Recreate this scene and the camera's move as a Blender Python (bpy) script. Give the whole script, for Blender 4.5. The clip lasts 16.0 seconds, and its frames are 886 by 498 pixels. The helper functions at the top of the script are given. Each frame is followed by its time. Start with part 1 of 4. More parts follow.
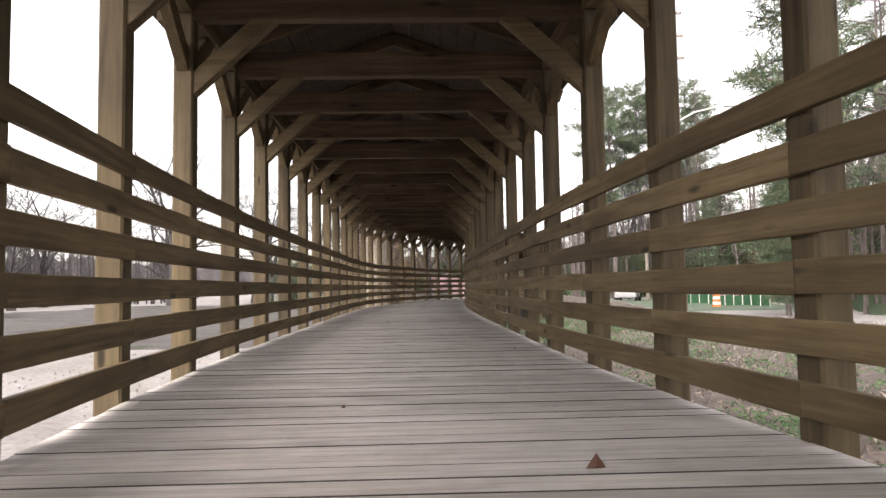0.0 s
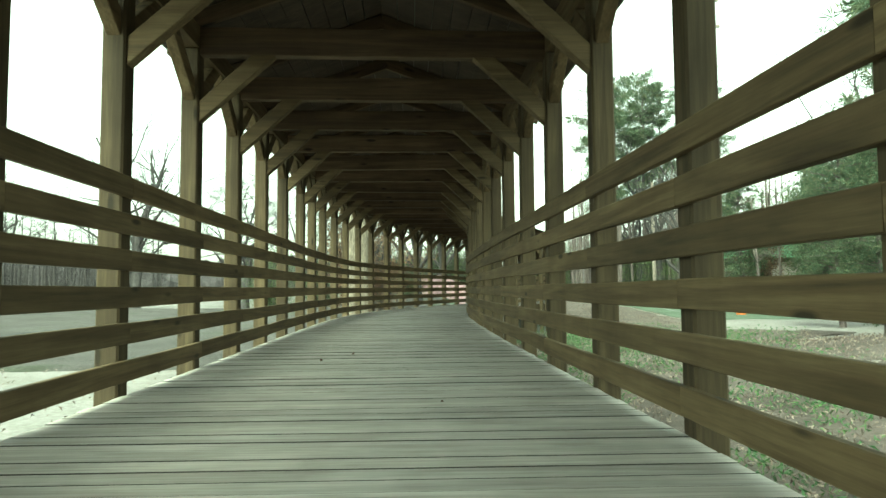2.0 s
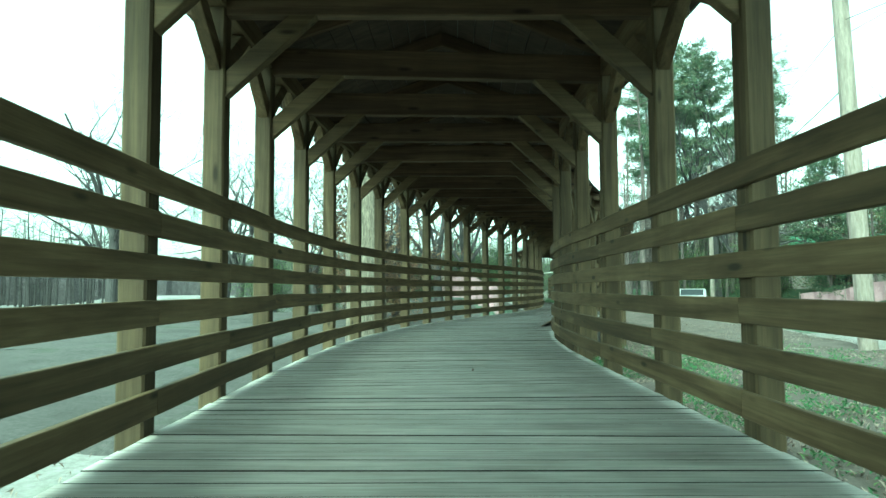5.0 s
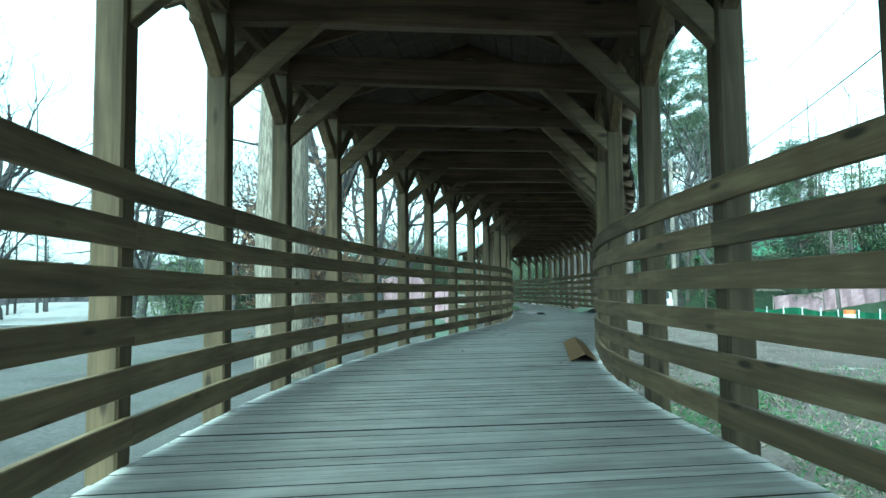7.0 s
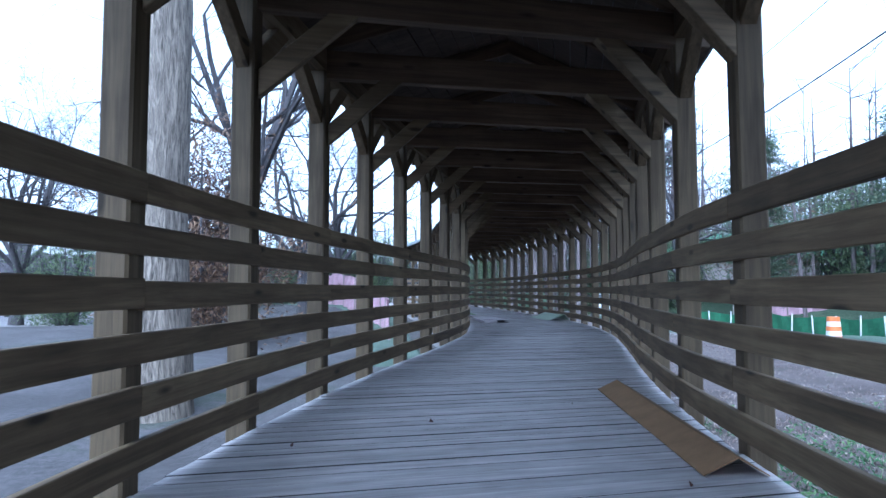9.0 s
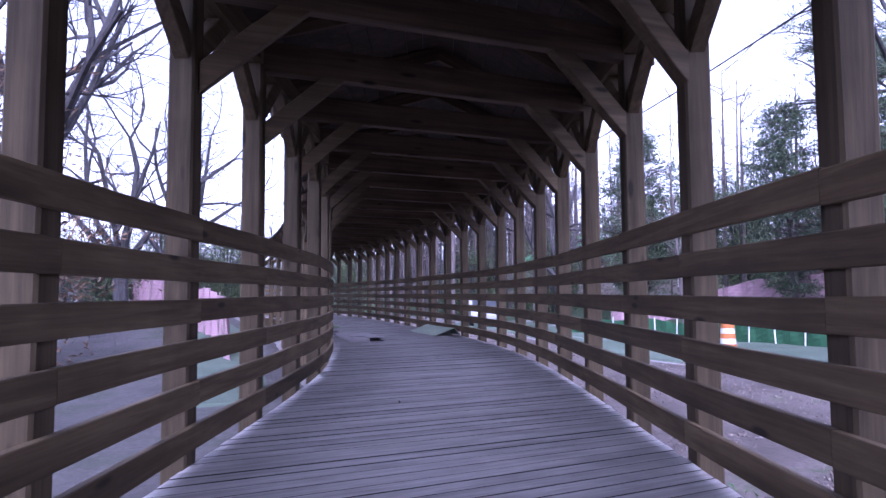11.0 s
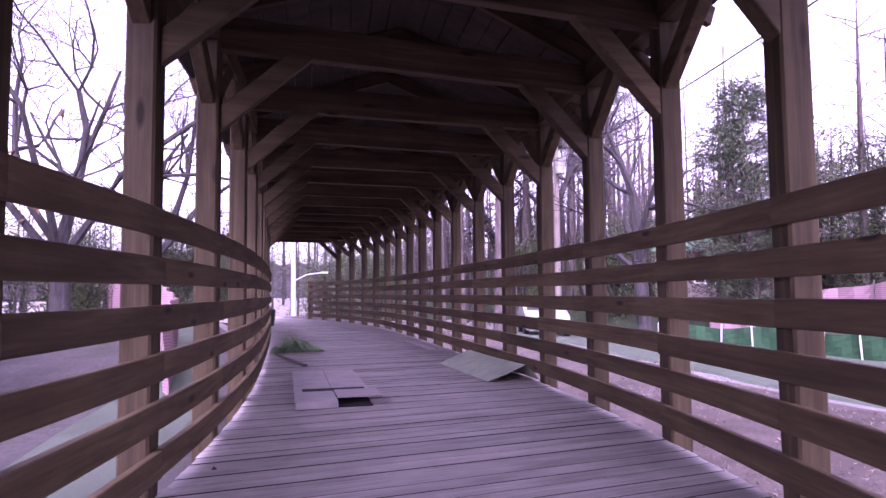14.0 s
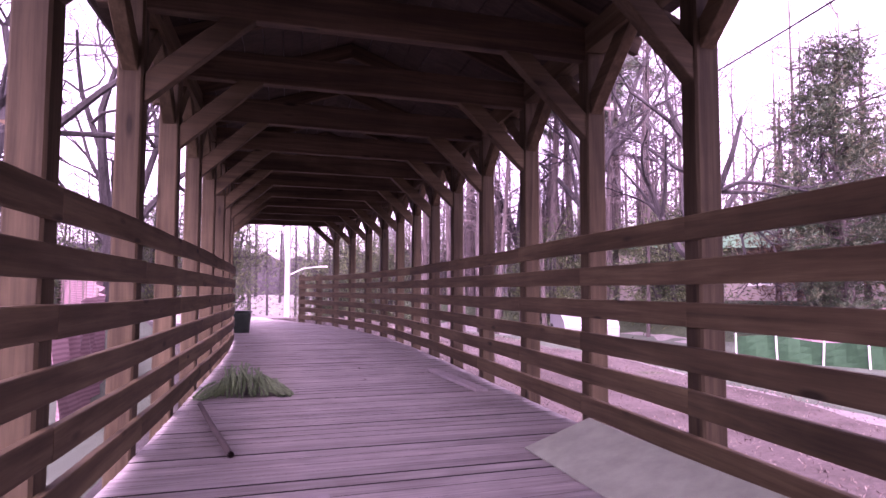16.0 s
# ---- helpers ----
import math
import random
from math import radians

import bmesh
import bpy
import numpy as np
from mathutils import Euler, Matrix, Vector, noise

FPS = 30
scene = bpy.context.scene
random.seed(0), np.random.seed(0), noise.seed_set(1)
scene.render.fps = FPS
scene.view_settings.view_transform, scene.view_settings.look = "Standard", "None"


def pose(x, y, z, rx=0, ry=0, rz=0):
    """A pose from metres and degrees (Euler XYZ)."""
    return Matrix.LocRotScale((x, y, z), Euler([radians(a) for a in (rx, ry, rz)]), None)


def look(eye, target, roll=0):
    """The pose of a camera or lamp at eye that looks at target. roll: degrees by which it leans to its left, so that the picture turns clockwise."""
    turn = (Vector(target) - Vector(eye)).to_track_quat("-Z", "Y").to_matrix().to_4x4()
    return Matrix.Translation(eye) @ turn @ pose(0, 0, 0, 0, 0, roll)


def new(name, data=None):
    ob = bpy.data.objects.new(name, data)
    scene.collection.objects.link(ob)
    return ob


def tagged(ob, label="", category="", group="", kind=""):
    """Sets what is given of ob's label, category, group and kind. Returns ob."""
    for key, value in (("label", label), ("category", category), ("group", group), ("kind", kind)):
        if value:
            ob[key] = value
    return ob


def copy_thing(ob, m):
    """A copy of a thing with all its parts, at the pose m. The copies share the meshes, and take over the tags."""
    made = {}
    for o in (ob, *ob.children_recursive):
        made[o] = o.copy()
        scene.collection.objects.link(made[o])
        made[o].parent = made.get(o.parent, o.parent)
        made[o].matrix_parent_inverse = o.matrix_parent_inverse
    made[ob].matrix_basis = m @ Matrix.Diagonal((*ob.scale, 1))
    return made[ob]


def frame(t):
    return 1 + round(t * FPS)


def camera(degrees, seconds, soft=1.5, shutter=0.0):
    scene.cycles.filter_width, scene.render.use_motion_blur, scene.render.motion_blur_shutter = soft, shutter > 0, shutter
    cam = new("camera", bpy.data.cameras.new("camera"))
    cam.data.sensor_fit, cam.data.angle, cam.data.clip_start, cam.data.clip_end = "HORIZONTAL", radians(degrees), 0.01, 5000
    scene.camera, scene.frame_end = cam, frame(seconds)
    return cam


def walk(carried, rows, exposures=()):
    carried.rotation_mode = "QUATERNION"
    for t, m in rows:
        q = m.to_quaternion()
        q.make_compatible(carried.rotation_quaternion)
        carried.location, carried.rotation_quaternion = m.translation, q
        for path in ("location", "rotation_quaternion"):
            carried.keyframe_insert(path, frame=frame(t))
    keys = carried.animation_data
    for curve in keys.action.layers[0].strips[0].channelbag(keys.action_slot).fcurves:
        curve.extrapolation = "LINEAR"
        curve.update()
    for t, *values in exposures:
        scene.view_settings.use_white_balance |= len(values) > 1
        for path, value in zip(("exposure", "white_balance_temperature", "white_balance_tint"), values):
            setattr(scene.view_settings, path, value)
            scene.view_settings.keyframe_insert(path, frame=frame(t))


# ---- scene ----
# ---- camera ----
cam = camera(69.36, 16.0, soft=1.5)
PATH = [
    (0, (1.440, -2.908, 0.576), (1.347, -0.914, 0.693), -0.92),
    (0.5, (1.306, -1.798, 0.562), (1.233, 0.197, 0.688), -0.76),
    (1, (1.234, -0.678, 0.571), (1.167, 1.316, 0.707), -0.50),
    (1.5, (1.168, 0.431, 0.590), (1.105, 2.426, 0.720), -0.51),
    (2, (1.076, 1.575, 0.624), (1.015, 3.571, 0.747), -0.43),
    (2.5, (0.917, 2.724, 0.656), (0.852, 4.719, 0.773), -0.36),
    (3, (0.783, 3.871, 0.675), (0.714, 5.867, 0.787), -0.49),
    (3.5, (0.616, 5.070, 0.664), (0.519, 7.064, 0.781), -0.52),
    (5.8, (-0.081, 10.832, 0.726), (-0.181, 12.826, 0.850), -0.30),
    (6, (-0.119, 11.360, 0.728), (-0.218, 13.354, 0.853), -0.27),
    (6.5, (-0.229, 12.608, 0.737), (-0.273, 14.603, 0.865), -0.29),
    (7, (-0.357, 13.763, 0.757), (-0.261, 15.757, 0.888), -0.64),
    (7.5, (-0.374, 14.782, 0.770), (-0.163, 16.767, 0.902), -0.40),
    (8, (-0.399, 15.816, 0.795), (-0.129, 17.792, 0.929), -0.76),
    (8.5, (-0.361, 16.795, 0.800), (-0.093, 18.773, 0.930), -0.46),
    (9, (-0.271, 17.798, 0.824), (0.030, 19.771, 0.951), -0.15),
    (9.5, (-0.160, 18.772, 0.855), (0.165, 20.743, 0.977), -0.35),
    (10, (-0.042, 19.768, 0.882), (0.523, 21.682, 1.013), -0.58),
    (12.3, (1.450, 24.301, 0.897), (2.213, 26.144, 1.039), -0.28),
    (12.5, (1.618, 24.741, 0.894), (2.389, 26.581, 1.038), -0.24),
    (13, (2.099, 25.925, 0.888), (2.787, 27.798, 1.033), -0.30),
    (13.5, (2.474, 27.052, 0.871), (3.128, 28.936, 1.014), -0.46),
    (14, (2.725, 28.134, 0.916), (3.318, 30.039, 1.050), -0.61),
    (14.5, (2.943, 29.170, 0.954), (3.508, 31.083, 1.085), -0.45),
    (15, (3.172, 30.339, 0.965), (3.727, 32.256, 1.096), -0.19),
    (15.5, (3.364, 31.444, 0.959), (3.920, 33.361, 1.090), -0.04),
    (16, (3.550, 32.533, 0.930), (4.127, 34.444, 1.059), 0.16),
]
walk(cam, [(t, look(eye, target, roll)) for t, eye, target, roll in PATH],
     exposures=[(0, 2.15, 7050, 14), (1.5, 2.35, 7200, -20), (3.5, 2.38, 6250, -54), (6.5, 2.42, 4950, -44), (7.5, 2.42, 4620, -22), (8.5, 2.27, 4420, -2), (10, 2.08, 4650, 28), (12.5, 2.14, 5250, 62), (13, 2.18, 5400, 68), (14.5, 2.36, 5850, 82), (15.5, 2.48, 6200, 90), (16, 2.52, 6350, 92)])
SKY = 0.15

# ---- the bridge's centre line: bends every few metres ----
BAY = 1.2662
HALF = 1.436          # deck centre to the inner face of the posts
LAG = -0.087
START = (0.5724, 4.3049, 0.0761)
BEND_AT = (-6.00, -2.03, 1.93, 5.90, 9.87, 13.83, 17.80, 21.77, 25.73, 29.70, 33.67, 37.63, 41.60)
BEND = (-0.0234, -0.0253, 0.0058, -0.0019, -0.0107, -0.0591, -0.0420, 0.0014, 0.0411, 0.0332, 0.0014, 0.0058, 0.0433)
WARP_AT = tuple(range(-8, 37))      # one slip along the line for each post
SIDE_AT = tuple(range(-8, 37, 2))
WARP_L = (0.032, 0.032, 0.032, 0.032, 0.032, 0.005, -0.029, -0.015, -0.043, -0.078, -0.002, -0.017, -0.057, -0.046, 0.095, -0.065, -0.137, -0.120, -0.108, -0.083, -0.127, 0.023, -0.004, 0.058, 0.024, 0.046, 0.033, 0.063, 0.048, -0.029, -0.058, -0.061, 0.069, -0.023, 0.067, 0.006, 0.001, -0.002, -0.002, -0.001, -0.001, -0.000, 0.000, 0.000, 0.000)
WARP_R = (0.031, 0.031, 0.031, 0.031, 0.161, 0.085, 0.018, 0.075, -0.010, 0.059, 0.107, 0.090, 0.046, -0.006, -0.002, -0.015, 0.121, 0.018, -0.030, -0.055, -0.025, 0.074, 0.080, 0.096, 0.095, -0.007, 0.034, 0.044, 0.004, 0.014, -0.003, 0.023, -0.008, -0.035, -0.047, -0.067, -0.029, -0.029, -0.032, -0.035, -0.038, -0.041, -0.044, -0.044, -0.044)
SIDE_L = (-0.044, -0.049, -0.049, -0.034, 0.002, 0.029, 0.030, 0.030, 0.023, -0.025, -0.094, -0.146, -0.173, -0.195, -0.192, -0.144, -0.112, -0.099, -0.086, -0.076, -0.069, -0.064, -0.059)
SIDE_R = (-0.004, -0.003, 0.003, 0.021, 0.007, -0.036, -0.046, -0.021, -0.000, -0.012, -0.045, -0.045, -0.047, -0.034, -0.001, 0.050, 0.070, 0.067, 0.067, 0.069, 0.071, 0.072, 0.074)

_S = np.arange(-14.0, 62.0, 0.05)
_H = START[2] + np.cumsum(np.interp(_S, BEND_AT, BEND)) * 0.05
_H -= np.interp(0, _S, _H) - START[2]
_X = np.cumsum(-np.sin(_H)) * 0.05
_Y = np.cumsum(np.cos(_H)) * 0.05
_X += START[0] - np.interp(0, _S, _X)
_Y += START[1] - np.interp(0, _S, _Y)
_TURN = _H - START[2]


def along(i, side):
    """Arc place on the centre line of the i-th post on one side (-1 left, 1 right)."""
    if side > 0:
        return float(np.interp(i * BAY + LAG + np.interp(i, WARP_AT, WARP_R), _S + HALF * _TURN, _S))
    return float(np.interp(i * BAY + np.interp(i, WARP_AT, WARP_L), _S - HALF * _TURN, _S))


def spot(i, side, out=0.0, z=0.0):
    """A place beside the i-th post: out metres outside its inner face."""
    s = along(i, side)
    h = float(np.interp(s, _S, _H))
    off = side * (HALF + out + float(np.interp(i, SIDE_AT, SIDE_R if side > 0 else SIDE_L)))
    return Vector((float(np.interp(s, _S, _X)) + off * math.cos(h), float(np.interp(s, _S, _Y)) + off * math.sin(h), z))


def heading(i, side):
    return float(np.interp(along(i, side), _S, _H))


FIRST, LAST = -8, 36

# ---- world and light: bright overcast ----
world = bpy.data.worlds.new("overcast")
scene.world = world
world.use_nodes = True
wn = world.node_tree
wn.nodes.clear()
sky = wn.nodes.new("ShaderNodeTexSky")
sky.sky_type = "NISHITA"
sky.sun_disc = False
sky.sun_elevation = radians(48)
sky.sun_rotation = radians(198)
sky.dust_density = 4.0
sky.air_density = 1.0
pale = wn.nodes.new("ShaderNodeHueSaturation")
pale.inputs["Saturation"].default_value = 0.22
pale.inputs["Value"].default_value = 1.0
back = wn.nodes.new("ShaderNodeBackground")
back.inputs["Strength"].default_value = SKY
wout = wn.nodes.new("ShaderNodeOutputWorld")
wn.links.new(sky.outputs[0], pale.inputs["Color"])
wn.links.new(pale.outputs[0], back.inputs["Color"])
wn.links.new(back.outputs[0], wout.inputs["Surface"])

sun_data = bpy.data.lights.new("sun", "SUN")
sun_data.energy = 0.6
sun_data.angle = radians(30)
sun_data.color = (1.0, 0.96, 0.9)
sun = new("sun", sun_data)
sun.matrix_world = look((0, 0, 30), (8, 24, 0))


# ---- materials ----
def shader(name, rough=0.8):
    m = bpy.data.materials.new(name)
    m.use_nodes = True
    nt = m.node_tree
    b = nt.nodes["Principled BSDF"]
    b.inputs["Roughness"].default_value = rough
    b.inputs["Specular IOR Level"].default_value = 0.3
    return m, nt, b


def ramp(nt, src, stops):
    r = nt.nodes.new("ShaderNodeValToRGB")
    e = r.color_ramp.elements
    while len(e) < len(stops):
        e.new(0.5)
    for k, (p, c) in enumerate(stops):
        e[k].position = p
        e[k].color = (*c, 1)
    nt.links.new(src, r.inputs[0])
    return r.outputs[0]


def coords(nt, scale, rnd=True, world_space=False):
    tc = nt.nodes.new("ShaderNodeTexCoord")
    mp = nt.nodes.new("ShaderNodeMapping")
    mp.inputs["Scale"].default_value = scale
    src = tc.outputs["Object"]
    if world_space:
        src = nt.nodes.new("ShaderNodeNewGeometry").outputs["Position"]
    nt.links.new(src, mp.inputs["Vector"])
    if rnd:
        oi = nt.nodes.new("ShaderNodeObjectInfo")
        k = nt.nodes.new("ShaderNodeMath")
        k.operation = "MULTIPLY"
        k.inputs[1].default_value = 37.0
        nt.links.new(oi.outputs["Random"], k.inputs[0])
        nt.links.new(k.outputs[0], mp.inputs["Location"])
    return mp.outputs[0]


def noise_tex(nt, vec, scale, detail=4.0, rough=0.6, distort=0.0):
    n = nt.nodes.new("ShaderNodeTexNoise")
    n.inputs["Scale"].default_value = scale
    n.inputs["Detail"].default_value = detail
    n.inputs["Roughness"].default_value = rough
    n.inputs["Distortion"].default_value = distort
    nt.links.new(vec, n.inputs["Vector"])
    return n.outputs["Fac"]


def mixc(nt, fac, a, b, mode="MIX"):
    m = nt.nodes.new("ShaderNodeMix")
    m.data_type = "RGBA"
    m.blend_type = mode
    for sock, v in ((m.inputs[0], fac), (m.inputs[6], a), (m.inputs[7], b)):
        if isinstance(v, (int, float)):
            sock.default_value = v
        elif isinstance(v, tuple):
            sock.default_value = (*v, 1)
        else:
            nt.links.new(v, sock)
    return m.outputs[2]


def bump(nt, b, height, strength=0.3, dist=0.01):
    bp = nt.nodes.new("ShaderNodeBump")
    bp.inputs["Strength"].default_value = strength
    bp.inputs["Distance"].default_value = dist
    nt.links.new(height, bp.inputs["Height"])
    nt.links.new(bp.outputs[0], b.inputs["Normal"])


def timber(name, axis, dark, mid, light, rough=0.75, knots=True, vary=0.25):
    """Sawn timber with its grain along one object axis."""
    m, nt, b = shader(name, rough)
    long, fine = [9.0] * 3, [34.0] * 3
    long[axis], fine[axis] = 0.5, 1.4
    g1 = noise_tex(nt, coords(nt, long), 1.0, 3.0, 0.55, 1.2)
    g2 = noise_tex(nt, coords(nt, fine), 1.6, 4.0, 0.7, 0.3)
    base = ramp(nt, g1, ((0.28, dark), (0.5, mid), (0.72, light)))
    fines = ramp(nt, g2, ((0.3, (0.55, 0.55, 0.55)), (0.62, (1.0, 1.0, 1.0))))
    col = mixc(nt, 0.75, base, fines, "MULTIPLY")
    blot = noise_tex(nt, coords(nt, (1.0, 1.0, 1.0)), 2.2, 3.0)
    col = mixc(nt, 1.0, col, ramp(nt, blot, ((0.3, (0.78, 0.76, 0.74)), (0.65, (1.08, 1.08, 1.08)))), "MULTIPLY")
    if knots:
        sq = [6.0] * 3
        sq[axis] = 1.7
        v = nt.nodes.new("ShaderNodeTexVoronoi")
        v.inputs["Scale"].default_value = 1.0
        nt.links.new(coords(nt, sq), v.inputs["Vector"])
        spot_fac = ramp(nt, v.outputs["Distance"], ((0.07, (1, 1, 1)), (0.15, (0, 0, 0))))
        col = mixc(nt, spot_fac, col, tuple(c * 0.38 for c in dark))
    oi = nt.nodes.new("ShaderNodeObjectInfo")
    tone = ramp(nt, oi.outputs["Random"], ((0.0, (1 - vary,) * 3), (1.0, (1 + vary * 0.6,) * 3)))
    col = mixc(nt, 1.0, col, tone, "MULTIPLY")
    nt.links.new(col, b.inputs["Base Color"])
    bump(nt, b, g2, 0.35, 0.004)
    return m


RAIL = ((0.077, 0.055, 0.029), (0.143, 0.102, 0.055), (0.204, 0.151, 0.083))
POST = ((0.051, 0.036, 0.019), (0.088, 0.065, 0.036), (0.126, 0.095, 0.054))
BEAM = ((0.053, 0.035, 0.021), (0.099, 0.067, 0.041), (0.150, 0.105, 0.066))
wood_rail = timber("rail wood", 0, *RAIL)
wood_post = timber("post wood", 2, *POST)
wood_beam = timber("beam wood", 0, *BEAM, vary=0.15)
wood_brace = timber("brace wood", 0, (0.076, 0.054, 0.028), (0.128, 0.092, 0.050), (0.178, 0.135, 0.077))
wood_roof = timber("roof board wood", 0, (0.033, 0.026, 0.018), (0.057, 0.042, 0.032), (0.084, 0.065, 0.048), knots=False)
wood_deck = timber("deck wood", 0, (0.396, 0.369, 0.349), (0.515, 0.482, 0.459), (0.586, 0.557, 0.535), 0.85, knots=False, vary=0.12)

# long sides of the planks, much darker than the deck top
wood_edge = timber("dark plank edges", 0, (0.035, 0.032, 0.030), (0.059, 0.055, 0.051), (0.084, 0.077, 0.073), 0.95, knots=False)


# ---- mesh helpers ----
def box(bm, lo, hi, bevel=0.0):
    vs = [bm.verts.new((x, y, z)) for x in (lo[0], hi[0]) for y in (lo[1], hi[1]) for z in (lo[2], hi[2])]
    fs = [(0, 1, 3, 2), (4, 6, 7, 5), (0, 4, 5, 1), (2, 3, 7, 6), (0, 2, 6, 4), (1, 5, 7, 3)]
    faces = [bm.faces.new([vs[k] for k in f]) for f in fs]
    if bevel:
        edges = list({e for f in faces for e in f.edges})
        bmesh.ops.bevel(bm, geom=edges, offset=bevel, segments=1, affect="EDGES")
    return bm


def mesh_of(name, bm, material):
    me = bpy.data.meshes.new(name)
    bmesh.ops.recalc_face_normals(bm, faces=bm.faces[:])
    bm.to_mesh(me)
    bm.free()
    me.materials.append(material)
    return me


def part(name, me, parent, m=None, label=""):
    ob = new(name, me)
    if parent is not None:
        ob.parent = parent
    if m is not None:
        ob.matrix_basis = m
    if label:
        ob["label"] = label
    return ob


def beam_mesh(name, length, width, depth, material, bevel=0.006):
    """A stick along local x from 0 to length, centred on y, from -depth to 0 in z."""
    bm = bmesh.new()
    box(bm, (0, -width / 2, -depth), (length, width / 2, 0), bevel)
    return mesh_of(name, bm, material)


def stick_between(name, a, b, width, depth, material, parent=None, bevel=0.006, label=""):
    """A stick whose top runs from a to b."""
    a, b = Vector(a), Vector(b)
    d = b - a
    me = beam_mesh(name, d.length, width, depth, material, bevel)
    q = d.to_track_quat("X", "Z")
    m = Matrix.Translation(a) @ q.to_matrix().to_4x4()
    return part(name, me, parent, m, label)


# ---- the timber bents ----
POST_W, PLATE_Z, TIE_TOP = 0.14, 2.615, 2.795
bm = bmesh.new()
box(bm, (-POST_W / 2, -POST_W / 2, -1.6), (POST_W / 2, POST_W / 2, PLATE_Z), 0.012)
post_me = mesh_of("post", bm, wood_post)


def brace_mesh(name, reach, rise, deep, width):
    """A knee brace in the local xz plane: plumb cut at x = 0, level cut at the top."""
    run = deep / math.sin(math.atan2(rise, reach))
    up = deep / math.cos(math.atan2(rise, reach))
    bm = bmesh.new()
    prof = ((0, 0), (reach, rise), (reach - run, rise), (0, up))
    rows = [[bm.verts.new((x, y, z)) for x, z in prof] for y in (-width / 2, width / 2)]
    for k in range(4):
        bm.faces.new((rows[0][k], rows[0][(k + 1) % 4], rows[1][(k + 1) % 4], rows[1][k]))
    bm.faces.new(rows[0])
    bm.faces.new(rows[1])
    bmesh.ops.bevel(bm, geom=bm.edges[:], offset=0.005, segments=1, affect="EDGES")
    return mesh_of(name, bm, wood_brace)


side_brace_me = brace_mesh("side_brace", 0.56, 0.45, 0.125, 0.085)
cross_brace_me = brace_mesh("knee_brace", 0.62, 0.57, 0.13, 0.09)


def bent(i):
    left, right = spot(i, -1, POST_W / 2), spot(i, 1, POST_W / 2)
    mid = (left + right) / 2
    span = (right - left).length
    turn = math.atan2((right - left).y, (right - left).x)
    ob = new("timber_bent")
    ob.matrix_world = Matrix.Translation(mid) @ Matrix.Rotation(turn, 4, "Z")
    back_m = ob.matrix_world.inverted()
    tagged(ob, "weathered pine frame of two posts, tie beam and knee braces", "timber frame", "frames of the covered bridge")
    for side, p in ((-1, left), (1, right)):
        h = heading(i, side)
        place = back_m @ Matrix.Translation(p) @ Matrix.Rotation(h + (math.pi if side < 0 else 0), 4, "Z")
        part("post", post_me, ob, place)
        # braces along the wall, up to the top plate
        for way in (0, 1):
            m = back_m @ Matrix.Translation(p + Vector((0, 0, 2.168))) @ Matrix.Rotation(h + math.pi / 2 + way * math.pi, 4, "Z") \
                @ Matrix.Translation((POST_W / 2 - 0.003, 0, 0))
            part("side_brace", side_brace_me, ob, m)
        m = Matrix.Translation((side * (span / 2 - POST_W / 2 + 0.003), 0, 1.998)) @ Matrix.Rotation(0 if side < 0 else math.pi, 4, "Z")
        part("knee_brace", cross_brace_me, ob, m)
        # rafter with its tail past the plate
        lo = Vector((side * (span / 2 + 0.42), 0, TIE_TOP + 0.14 - 0.42 * SLOPE))
        hi = Vector((side * 0.01, 0, TIE_TOP + 0.14 + span / 2 * SLOPE))
        stick_between("rafter", lo, hi, 0.05, 0.14, wood_beam, ob)
    bm = bmesh.new()
    box(bm, (-span / 2 - 0.2, -0.045, TIE_TOP - 0.235), (span / 2 + 0.2, 0.045, TIE_TOP), 0.006)
    part("tie_beam", mesh_of("tie_beam", bm, wood_beam), ob)
    return ob


SLOPE = 0.36
for i in range(FIRST, LAST + 1):
    bent(i)

# top plates on the posts, one stick a bay
for side, name in ((-1, "top_plate_left"), (1, "top_plate_right")):
    run = tagged(new(name), "squared pine plate along the heads of the bridge posts", "beam", "", "structure")
    for i in range(FIRST, LAST):
        a, b = spot(i, side, POST_W / 2, PLATE_Z + 0.18), spot(i + 1, side, POST_W / 2, PLATE_Z + 0.18)
        stick_between("plate_length", a, b, 0.135, 0.18, wood_brace, run, 0.0)

# ---- roof: boards on the rafters, metal sheet above ----
roof_bm = bmesh.new()
N_ROW = 11
for i in range(FIRST - 1, LAST + 1):
    for side in (-1, 1):
        for r in range(N_ROW):
            corners = []
            for k in (i, i + 1):
                l, rr = spot(k, -1, POST_W / 2), spot(k, 1, POST_W / 2)
                mid = (l + rr) / 2
                edge = l if side < 0 else rr
                for f in (r / N_ROW, (r + 0.95) / N_ROW):
                    p = mid + (edge - mid) * (f * 1.27)
                    half = (edge - mid).length
                    p.z = TIE_TOP + 0.145 + half * SLOPE * (1 - f * 1.27)
                    corners.append(p)
            lift = 0.003 * ((i * 7 + r * 3) % 5)
            a, b, c, d = corners
            vs = [roof_bm.verts.new(p + Vector((0, 0, lift + dz))) for dz in (0, 0.02) for p in (a, b, d, c)]
            for f in ((0, 1, 2, 3), (7, 6, 5, 4), (0, 4, 5, 1), (1, 5, 6, 2), (2, 6, 7, 3), (3, 7, 4, 0)):
                roof_bm.faces.new([vs[k] for k in f])
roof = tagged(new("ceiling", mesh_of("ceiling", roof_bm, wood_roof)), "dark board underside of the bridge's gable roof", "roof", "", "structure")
metal, nt, b = shader("roof sheet", 0.5)
